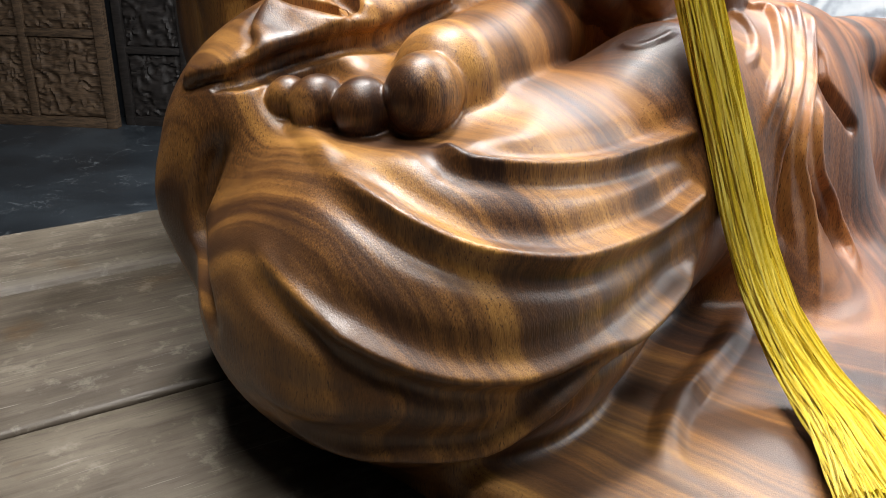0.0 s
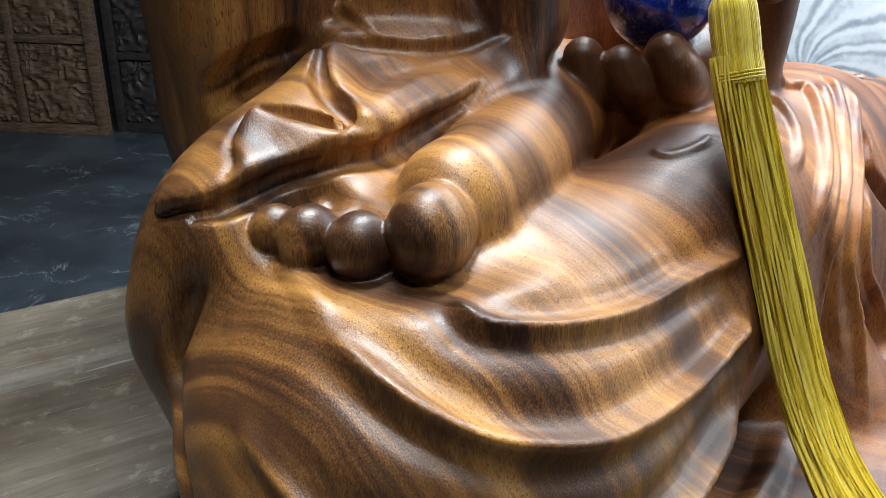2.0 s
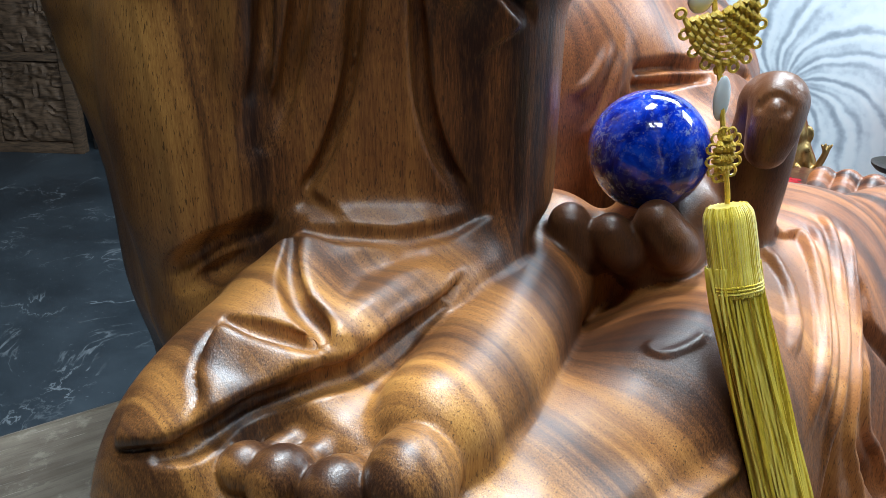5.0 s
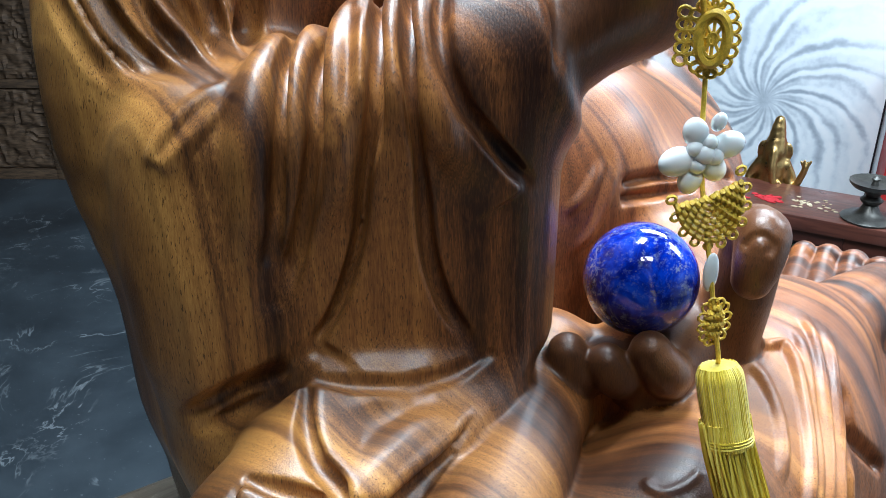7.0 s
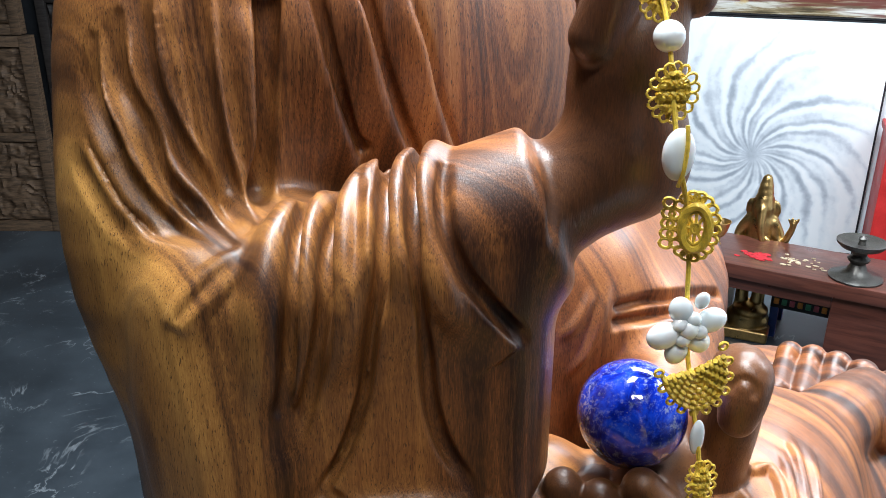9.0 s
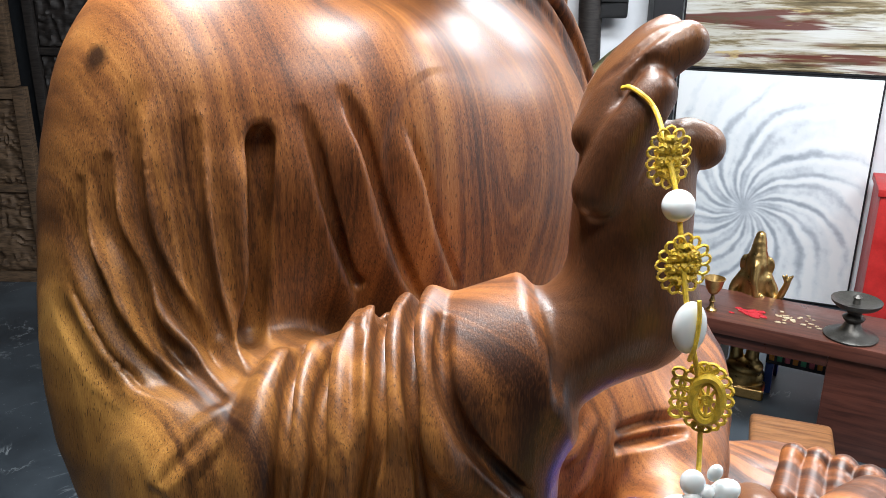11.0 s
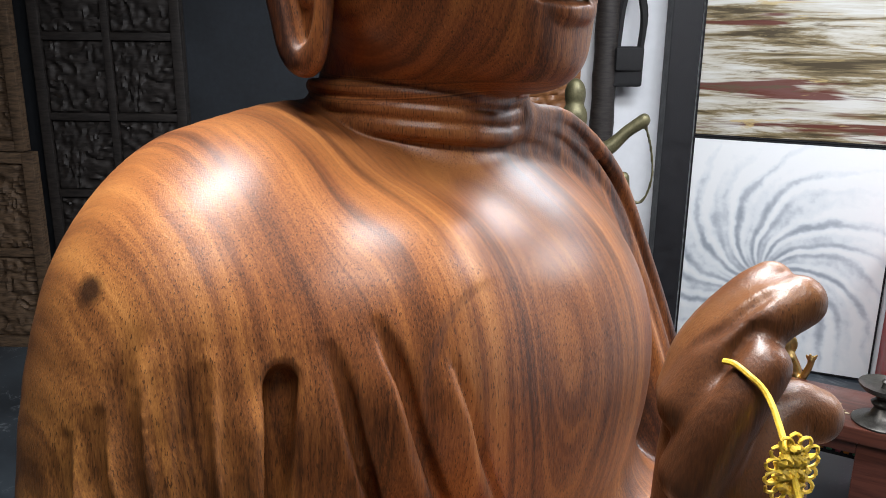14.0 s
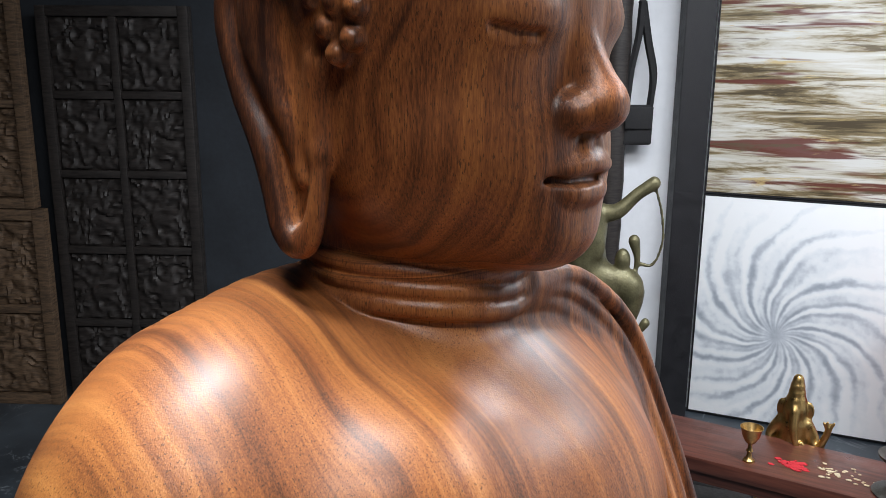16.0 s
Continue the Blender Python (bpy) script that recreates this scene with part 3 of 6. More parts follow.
table = thing("plank_table", TABLE, "heavy worn grey-brown plank table with a rounded edge", "table")
random.seed(5)


def plank(y0, y1, edge, drop):
    """One board along x with rounded long edges and a slightly uneven top."""
    bm = block((-0.62, y0, TOP - 0.085), (1.0, y1, TOP - drop), 0)
    bmesh.ops.subdivide_edges(bm, edges=[e for e in bm.edges if abs(e.verts[0].co.x - e.verts[1].co.x) > 1], cuts=24)
    long_ = [e for e in bm.edges if abs(e.verts[0].co.x - e.verts[1].co.x) > 0.01]
    bmesh.ops.bevel(bm, geom=long_, offset=edge, segments=5, affect="EDGES", profile=0.5)
    for v in bm.verts:
        v.co.z += 0.0018 * noise.noise(Vector((v.co.x * 4, v.co.y * 6, y0 * 9)))
        v.co.y += 0.003 * noise.noise(Vector((v.co.x * 3, y0 * 5, 2.0)))
    return bm


for y0, y1, edge, drop in ((0.655, 0.795, 0.026, 0.0), (0.463, 0.651, 0.005, 0.001), (0.262, 0.459, 0.005, 0.0), (0.06, 0.258, 0.012, 0.001)):
    part("plank", plank(y0, y1, edge, drop), PLANK, table)
for x in (-0.45, 0.88):
    for y in (0.16, 0.68):
        part("leg", block((x - 0.05, y - 0.05, 0.0), (x + 0.05, y + 0.05, TOP - 0.085), 0.008), PLANK, table)
    part("rail", block((x - 0.035, 0.20, TOP - 0.20), (x + 0.035, 0.64, TOP - 0.09), 0.006), PLANK, table)

# ---- carved panels along the dark wall ----
def relief(wide, high, seed, deep=0.022):
    """A square of deep foliage carving with a border."""
    bm = bmesh.new()
    n, m = max(8, int(wide / 0.009)), max(8, int(high / 0.009))
    grid = []
    for j in range(m + 1):
        row = []
        for i in range(n + 1):
            x, z = wide * i / n, high * j / m
            q = Vector((x * 14 + seed * 3.1, z * 14, seed * 1.7))
            q2 = q + Vector((noise.noise(q * 0.9), 0, noise.noise(q * 0.9 + Vector((7, 3, 1))))) * 1.6
            h = 1.1 - 3.2 * abs(noise.noise(q2 * 1.1)) + 0.8 * noise.noise(q2 * 2.6)
            cx, cz = x / wide - 0.5, z / high - 0.5
            h += 0.9 * math.exp(-14 * (cx * cx + cz * cz)) - 0.35
            h = max(-0.45, min(1.0, h))
            e = min(x, wide - x, z, high - z)
            h = -0.6 if e < 0.008 else h
            row.append(bm.verts.new((x, -deep * (0.5 + 0.5 * h), z)))
        grid.append(row)
    for j in range(m):
        for i in range(n):
            bm.faces.new((grid[j][i], grid[j][i + 1], grid[j + 1][i + 1], grid[j + 1][i]))
    return bm


def carved_panel(m, wide, high, columns, rows, material, border, label):
    t = thing("carved_panel", m, label, "carved panel", "carved panels by the wall")
    part("backing", block((0, 0.004, 0), (wide, 0.03, high), 0.002), material, t)
    part("stile", block((0, -0.028, 0), (border, 0.004, high), 0.004), material, t)
    part("stile", block((wide - border, -0.028, 0), (wide, 0.004, high), 0.004), material, t)
    part("rail", block((border, -0.026, 0), (wide - border, 0.004, border), 0.004), material, t)
    part("rail", block((border, -0.026, high - border), (wide - border, 0.004, high), 0.004), material, t)
    gap = border * 0.75
    cw = (wide - 2 * border - (columns - 1) * gap) / columns
    ch = (high - 2 * border - (rows - 1) * gap) / rows
    for c in range(1, columns):
        x = border + c * (cw + gap) - gap
        part("mullion", block((x, -0.024, border), (x + gap, 0.004, high - border), 0.004), material, t)
    meshes = [mesh_of(relief(cw, ch, s + columns * 7), "relief", material) for s in range(4)]
    for c in range(columns):
        for r in range(rows):
            x, z = border + c * (cw + gap), border + r * (ch + gap)
            if r:
                part("crosspiece", block((x, -0.022, z - gap), (x + cw, 0.004, z), 0.003), material, t)
            ob = new("relief", meshes[(c * 3 + r * 5) % 4])
            ob.parent = t
            ob.matrix_local = Matrix.Translation((x, 0.0035, z))
    return t


carved_panel(pose(-1.865, 4.10, 0.0), 0.67, 1.83, 2, 5, DARK_WOOD, 0.045, "tall blackened carved wooden panel leaning by the dark wall")
carved_panel(pose(-2.72, 4.02, 0.0), 0.84, 0.94, 2, 2, OLD_WOOD, 0.05, "dusty brown carved wooden panel standing on the floor")
carved_panel(pose(-2.74, 4.02, 0.945), 0.83, 0.93, 2, 2, OLD_WOOD, 0.045, "dusty brown carved wooden panel stacked on another")
carved_panel(pose(0.20, 4.06, 0.0), 0.36, 2.2, 1, 6, STOOL_WOOD, 0.04, "brown carved wooden door leaf by the white wall")
col = thing("wooden_column", pose(0.665, 4.04, 0.0), "dark brown turned wooden column", "column")
part("base", block((-0.07, -0.07, 0.0), (0.07, 0.07, 0.12), 0.008), DARK_WOOD, col)
part("shaft", lathe([(0.055, 0.12), (0.06, 0.16), (0.05, 0.2)] + [(0.05 + 0.004 * (i % 2), 0.2 + 0.1 * i) for i in range(1, 20)] + [(0.06, 2.15), (0.06, 2.2)], 24), DARK_WOOD, col)

# black bag on its strap
bag = thing("shoulder_bag", pose(0.755, 4.04, 1.26), "black nylon shoulder bag hanging on the white wall", "bag")
bm = block((-0.065, -0.05, 0.0), (0.07, 0.03, 0.17), 0.02, 3)
for v in bm.verts:
    v.co.x += 0.012 * noise.noise(v.co * 16)
    v.co.y += 0.012 * noise.noise(v.co * 19)
part("pouch", bm, CLOTH, bag)
part("flap", block((-0.055, -0.062, 0.07), (0.06, -0.046, 0.165), 0.006), CLOTH, bag)
part("strap", rope(bmesh.new(), [(0.055, -0.01, 0.16), (0.06, -0.02, 0.30), (0.03, -0.015, 0.44), (0.0, -0.01, 0.60)], 0.017, 6), CLOTH, bag)
part("strap", rope(bmesh.new(), [(-0.045, -0.01, 0.16), (-0.035, -0.02, 0.32), (-0.01, -0.015, 0.46), (0.0, -0.01, 0.60)], 0.017, 6), CLOTH, bag)
part("hook", lathe([(0.008, 0.0), (0.008, 0.05), (0.014, 0.055)], 12), BLACK, bag, place=pose(0, 0.05, 0.60, 90))

# ---- canvases on the slanted wall ----
def canvas(z, wide, high, material, label, lean=0.0):
    t = thing("painting", CANVAS @ Matrix.Translation((0.03, 0.0, z)), label, "painting", "canvases on the wall")
    ob = part("canvas", block((0, -0.004, 0), (wide, 0.03, high), 0.003), material, t)
    bm = block((-0.008, 0.0, -0.008), (wide + 0.008, 0.046, 0.0), 0.0)
    for lo, hi in (((-0.008, 0, high), (wide + 0.008, 0.046, high + 0.008)), ((-0.008, 0, 0), (0, 0.046, high)), ((wide, 0, 0), (wide + 0.008, 0.046, high))):
        b2 = block(lo, hi, 0)
        me = bpy.data.meshes.new("edge")
        b2.to_mesh(me)
        b2.free()
        bm.from_mesh(me)
        bpy.data.meshes.remove(me)
    part("edge_strip", bm, BLACK, t, smooth=False)


canvas(0.015, 0.83, 1.02, SWIRL, "white square canvas with grey strokes swirling from its middle")
canvas(1.055, 1.3, 1.0, BANDS, "abstract canvas in level bands of white, ochre and dark red")
red = thing("red_cabinet", CANVAS @ Matrix.Translation((0.885, -0.12, 0)), "tall red painted cabinet standing beside the canvases", "cabinet")
part("body", block((0, -0.2, 0), (0.5, 0.1, 0.62), 0.005), RED, red)
part("cornice", block((-0.01, -0.21, 0.62), (0.51, 0.1, 0.65), 0.004), RED, red)


# ---- the seated statue, carved as one form ----
CELL = 0.0015
FORMS = []
# torso and robe
ball((0, -0.035, 1.28), (0.20, 0.135, 0.23), k=0.03)
ball((0, 0.02, 1.33), (0.135, 0.095, 0.13), (-20, 0, 0), k=0.05)
ball((0, 0.02, 1.06), (0.25, 0.15, 0.17), k=0.05)
ball((-0.154, -0.028, 1.395), (0.098, 0.082, 0.112), (0, 14, 0), k=0.05)
tube([(-0.03, -0.085, 1.475, 0.037), (-0.09, -0.07, 1.470, 0.0445), (-0.15, -0.05, 1.453, 0.053)], k=0.03)
ball((-0.105, 0.035, 1.37), (0.075, 0.062, 0.10), (-15, 0, 0), k=0.04)
ball((0.13, -0.04, 1.385), (0.09, 0.075, 0.10), (0, -14, 0), k=0.05)
tube([(-0.18, -0.03, 1.41, 0.066), (-0.206, -0.022, 1.33, 0.074), (-0.217, -0.01, 1.24, 0.075), (-0.203, -0.005, 1.14, 0.067), (-0.2, 0.0, 1.0, 0.062)], k=0.04)
tube([(0.16, -0.04, 1.40, 0.06), (0.20, -0.03, 1.32, 0.065), (0.225, 0.02, 1.22, 0.065), (0.20, 0.08, 1.17, 0.06)], k=0.04)
tube([(0.21, 0.06, 1.18, 0.06), (0.17, 0.14, 1.15, 0.055), (0.07, 0.19, 1.135, 0.045)], k=0.03)
ball((0.06, 0.10, 1.16), (0.12, 0.09, 0.09), k=0.04)
# right forearm, its sleeve and the cloth that hangs from it
tube([(-0.245, 0.055, 1.225, 0.045), (-0.205, 0.10, 1.256, 0.044), (-0.178, 0.135, 1.272, 0.042)], k=0.025)
drum((-0.185, 0.124, 1.27), (-0.127, 0.196, 1.302), 0.046, 0.006, k=0.008)
slab((-0.193, 0.11, 1.198), (0.115, 0.049, 0.09), (0, 0, 49.5), edge=0.037, k=0.025)
slab((-0.18, 0.05, 1.12), (0.10, 0.09, 0.10), (0, 0, 30), edge=0.05, k=0.04)
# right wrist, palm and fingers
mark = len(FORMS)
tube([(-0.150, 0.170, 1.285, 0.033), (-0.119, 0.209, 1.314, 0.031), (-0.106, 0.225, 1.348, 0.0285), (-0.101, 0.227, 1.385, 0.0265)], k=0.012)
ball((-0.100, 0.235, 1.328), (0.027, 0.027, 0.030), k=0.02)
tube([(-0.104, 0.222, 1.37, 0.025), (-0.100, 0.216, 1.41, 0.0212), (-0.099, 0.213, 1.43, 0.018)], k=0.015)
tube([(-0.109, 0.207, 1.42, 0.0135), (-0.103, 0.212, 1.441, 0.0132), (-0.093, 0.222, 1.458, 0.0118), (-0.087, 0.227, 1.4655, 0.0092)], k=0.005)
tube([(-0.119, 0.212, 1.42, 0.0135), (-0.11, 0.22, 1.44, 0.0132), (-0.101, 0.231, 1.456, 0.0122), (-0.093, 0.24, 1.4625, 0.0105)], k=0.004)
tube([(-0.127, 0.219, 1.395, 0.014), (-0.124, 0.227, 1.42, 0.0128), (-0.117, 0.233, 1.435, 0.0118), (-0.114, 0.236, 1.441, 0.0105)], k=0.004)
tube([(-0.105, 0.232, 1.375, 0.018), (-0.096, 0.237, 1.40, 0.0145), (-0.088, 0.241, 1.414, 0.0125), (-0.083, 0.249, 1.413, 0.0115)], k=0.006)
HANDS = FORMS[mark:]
# legs
tube([(-0.10, 0.05, 1.0, 0.09), (-0.22, 0.12, 1.01, 0.085), (-0.285, 0.20, 1.0, 0.08)], k=0.04)
ball((-0.287, 0.252, 0.970), (0.130, 0.124, 0.099), (0, 0, 10), k=0.03)
tube([(-0.28, 0.255, 0.985, 0.09), (-0.20, 0.275, 0.988, 0.088), (-0.13, 0.285, 0.999, 0.08), (-0.05, 0.275, 1.01, 0.075), (0.10, 0.25, 1.02, 0.07)], k=0.03)
tube([(-0.347, 0.14, 1.035, 0.025), (-0.358, 0.145, 1.0, 0.025), (-0.345, 0.165, 0.955, 0.023), (-0.318, 0.19, 0.915, 0.022)], k=0.02)
tube([(-0.325, 0.145, 1.005, 0.048), (-0.305, 0.14, 0.95, 0.045), (-0.22, 0.05, 0.95, 0.06)], k=0.04)
tube([(0.10, 0.05, 1.0, 0.09), (0.25, 0.14, 0.955, 0.078), (0.33, 0.20, 0.935, 0.07)], k=0.04)
tube([(0.33, 0.23, 0.93, 0.078), (0.24, 0.28, 0.94, 0.088), (0.12, 0.28, 0.975, 0.08), (0.0, 0.27, 0.99, 0.075)], k=0.04)
# cloth over the right thigh
tube([(-0.235, 0.138, 1.093, 0.034), (-0.281, 0.141, 1.082, 0.033), (-0.3110, 0.142, 1.072, 0.032), (-0.330, 0.144, 1.057, 0.031), (-0.344, 0.150, 1.030, 0.030)], k=0.02)
tube([(-0.333, 0.16, 1.057, 0.036), (-0.285, 0.165, 1.078, 0.036), (-0.21, 0.15, 1.098, 0.038)], k=0.03)
tube([(-0.135, 0.305, 1.058, 0.043), (-0.05, 0.297, 1.045, 0.045), (0.06, 0.295, 1.045, 0.05), (0.13, 0.285, 1.03, 0.05)], k=0.03)
tube([(-0.06, 0.322, 1.02, 0.038), (-0.05, 0.335, 0.95, 0.05), (-0.03, 0.355, 0.88, 0.06)], k=0.04)
# robe band over the left shoulder
tube([(0.018, 0.016, 1.488, 0.018), (0.074, 0.012, 1.474, 0.02), (0.126, 0.016, 1.436, 0.022), (0.156, 0.030, 1.376, 0.024), (0.164, 0.052, 1.31, 0.026), (0.156, 0.075, 1.24, 0.03)], k=0.01)
for d, r in ((0.0, 0.0060), (0.015, 0.006), (-0.014, 0.0050)):
    tube([(0.018 + 0.3 * d, 0.033, 1.502 + 0.3 * d, r), (0.074 + 0.6 * d, 0.029, 1.489 + 0.6 * d, r), (0.131 + d, 0.035, 1.446 + 0.5 * d, r), (0.161 + d, 0.051, 1.381 + 0.2 * d, r), (0.170 + d, 0.077, 1.31, r), (0.163 + d, 0.103, 1.24, r)], k=0.005)
tube([(-0.162, 0.196, 1.13, 0.012), (-0.146, 0.197, 1.15, 0.012), (-0.135, 0.185, 1.175, 0.012)], k=0.006)
# base skirt
tube([(0.04, 0.325, 1.0, 0.045), (0.06, 0.35, 0.93, 0.05), (0.08, 0.37, 0.88, 0.06)], k=0.05)
ball((0.05, 0.32, 0.875), (0.21, 0.15, 0.065), k=0.03)
slab((0.05, 0.12, 0.905), (0.27, 0.20, 0.035), edge=0.03, k=0.03)
slab((0.02, 0.40, 0.892), (0.375, 0.155, 0.02), edge=0.012, k=0.012)
# hem of the sleeve turned out over the thigh
for a, b in (((-0.25, 0.130, 1.122), (-0.281, 0.186, 1.096)), ((-0.236, 0.145, 1.125), (-0.258, 0.195, 1.099)), ((-0.222, 0.16, 1.127), (-0.236, 0.199, 1.103)), ((-0.205, 0.176, 1.127), (-0.212, 0.201, 1.107)), ((-0.185, 0.19, 1.126), (-0.188, 0.202, 1.111)), ((-0.165, 0.198, 1.124), (-0.165, 0.2, 1.115))):
    tube([(*a, 0.013), (*b, 0.0115)], k=0.014)
tube([(-0.249, 0.130, 1.128, 0.008), (-0.262, 0.152, 1.114, 0.009), (-0.282, 0.188, 1.098, 0.0105), (-0.258, 0.1965, 1.101, 0.011), (-0.236, 0.2005, 1.1045, 0.011), (-0.212, 0.2025, 1.108, 0.011), (-0.188, 0.203, 1.112, 0.010), (-0.162, 0.199, 1.117, 0.009)], k=0.012)
# hollow under the toes
tube([(-0.332, 0.205, 1.080, 0.018), (-0.338, 0.235, 1.082, 0.024), (-0.322, 0.272, 1.085, 0.027), (-0.290, 0.292, 1.095, 0.028)], k=0.016, cut=True)
# left foot on the right thigh
tube([(-0.270, 0.2475, 1.0785, 0.0305), (-0.245, 0.241, 1.0760, 0.0330), (-0.20, 0.225, 1.0760, 0.035), (-0.15, 0.205, 1.079, 0.036), (-0.10, 0.185, 1.085, 0.04)], k=0.006)
tube([(-0.303, 0.210, 1.060, 0.014), (-0.270, 0.212, 1.064, 0.022), (-0.20, 0.212, 1.07, 0.03)], k=0.006)
ball((-0.3040, 0.2615, 1.0770), (0.0225, 0.0195, 0.0220), (0, 20, -20), k=0.002)
tube([(-0.294, 0.2595, 1.078, 0.0150), (-0.268, 0.251, 1.077, 0.0190)], k=0.005)
for u, v, z, r in ((-0.3235, 0.2385, 1.0690, 0.0150), (-0.3335, 0.2145, 1.0695, 0.0136), (-0.3400, 0.1985, 1.0700, 0.0110)):
    ball((u, v, z), (r * 1.12, r, r * 1.10), (0, 15, 15), k=0.0015)
    tube([(u + 0.010, v, z - 0.001, r * 0.62), (u + 0.045, v + 0.004, z - 0.001, r * 0.85)], k=0.003)
tube([(-0.10, 0.190, 1.074, 0.036), (-0.05, 0.226, 1.068, 0.036), (0.0, 0.25, 1.06, 0.034)], k=0.012)
# right foot on the left thigh
tube([(0.04, 0.25, 1.03, 0.042), (0.12, 0.285, 1.04, 0.037), (0.20, 0.305, 1.04, 0.034), (0.25, 0.315, 1.04, 0.029)], k=0.006)
for u, v, r in ((0.278, 0.332, 0.019), (0.290, 0.302, 0.015), (0.294, 0.278, 0.014), (0.293, 0.255, 0.0135), (0.288, 0.234, 0.0125)):
    ball((u, v, 1.042), (r * 1.1, r, r), k=0.003)
    tube([(u - 0.01, v, 1.038, r * 0.8), (u - 0.06, v + 0.01, 1.032, r)], k=0.005)
# left arm's end and open palm under the stone
tube([(0.07, 0.19, 1.135, 0.04), (0.0, 0.225, 1.115, 0.034), (-0.06, 0.235, 1.10, 0.026)], k=0.015)
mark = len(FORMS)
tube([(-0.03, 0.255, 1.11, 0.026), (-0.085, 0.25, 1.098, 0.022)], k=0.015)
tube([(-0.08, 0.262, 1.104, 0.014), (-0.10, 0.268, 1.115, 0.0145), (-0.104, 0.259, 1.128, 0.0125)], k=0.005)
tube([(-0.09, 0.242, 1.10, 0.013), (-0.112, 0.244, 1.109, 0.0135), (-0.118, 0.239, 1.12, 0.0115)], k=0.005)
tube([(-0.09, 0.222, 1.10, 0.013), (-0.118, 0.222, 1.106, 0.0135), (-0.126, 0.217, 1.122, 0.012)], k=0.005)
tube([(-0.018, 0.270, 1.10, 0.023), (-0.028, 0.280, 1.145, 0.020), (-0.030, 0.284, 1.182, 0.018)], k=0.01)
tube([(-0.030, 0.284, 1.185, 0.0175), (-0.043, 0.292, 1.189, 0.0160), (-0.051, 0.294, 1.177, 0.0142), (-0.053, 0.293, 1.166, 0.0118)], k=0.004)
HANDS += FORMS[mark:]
# head and neck
ball((0, -0.017, 1.65), (0.094, 0.092, 0.135), k=0.01)
ball((0, 0.002, 1.584), (0.082, 0.066, 0.061), k=0.035)
ball((0, 0.050, 1.580), (0.042, 0.030, 0.036), k=0.025)
ball((0, -0.03, 1.70), (0.105, 0.105, 0.105), k=0.03)
ball((0, -0.04, 1.80), (0.055, 0.055, 0.04), k=0.03)
tube([(0, -0.034, 1.44, 0.070), (0, -0.034, 1.50, 0.066), (0, -0.028, 1.56, 0.064)], k=0.010)
# face: brow, nose, lips, closed eyes
tube([(0, 0.064, 1.690, 0.008), (0, 0.0705, 1.655, 0.0085), (0, 0.0790, 1.634, 0.0100), (0, 0.0865, 1.618, 0.0120)], k=0.012)
ball((0, 0.0865, 1.6125), (0.0165, 0.0140, 0.0125), k=0.007)
for s in (-1, 1):
    ball((s * 0.0925, -0.040, 1.585), (0.0045, 0.024, 0.046), k=0.004)
    ball((s * 0.091, -0.052, 1.66), (0.007, 0.030, 0.06), k=0.005)
    ball((s * 0.0140, 0.0775, 1.6095), (0.0108, 0.0135, 0.0105), k=0.005)
    ball((s * 0.009, 0.084, 1.5985), (0.0042, 0.006, 0.003), k=0.003, cut=True)
    tube([(s * 0.008, 0.074, 1.683, 0.006), (s * 0.035, 0.074, 1.697, 0.007), (s * 0.07, 0.050, 1.687, 0.005)], k=0.012)
    ball((s * 0.040, 0.0575, 1.657), (0.027, 0.016, 0.0145), (0, 0, s * -34), k=0.008)
    tube([(s * 0.0065, 0.0795, 1.600, 0.0035), (s * 0.0055, 0.083, 1.589, 0.003)], k=0.006)
ball((0, 0.0590, 1.5430), (0.027, 0.018, 0.0150), k=0.03)
# lips
tube([(-0.031, 0.0655, 1.5790, 0.0030), (-0.019, 0.0785, 1.5818, 0.0052), (-0.006, 0.0835, 1.5842, 0.0058), (0.006, 0.0835, 1.5842, 0.0058), (0.019, 0.0785, 1.5818, 0.0052), (0.031, 0.0655, 1.5790, 0.0030)], k=0.003)
tube([(-0.029, 0.0655, 1.5745, 0.0030), (-0.014, 0.0775, 1.5698, 0.0070), (0.0, 0.0800, 1.5690, 0.0074), (0.014, 0.0775, 1.5698, 0.0070), (0.029, 0.0655, 1.5745, 0.0030)], k=0.003)
tube([(-0.032, 0.0700, 1.5768, 0.0013), (-0.016, 0.0870, 1.5770, 0.0015), (0.0, 0.0905, 1.5776, 0.0015), (0.016, 0.0870, 1.5770, 0.0015), (0.032, 0.0700, 1.5768, 0.0013)], k=0.002, cut=True)
# neck rings
for z, r in ((1.496, 0.0062), (1.5065, 0.0052), (1.516, 0.0047)):
    tube([(0.068 * math.sin(a), -0.034 + 0.068 * math.cos(a), z + 0.009 * abs(math.sin(a)), r) for a in np.linspace(-2.4, 2.4, 15)], k=0.002, steps=2)
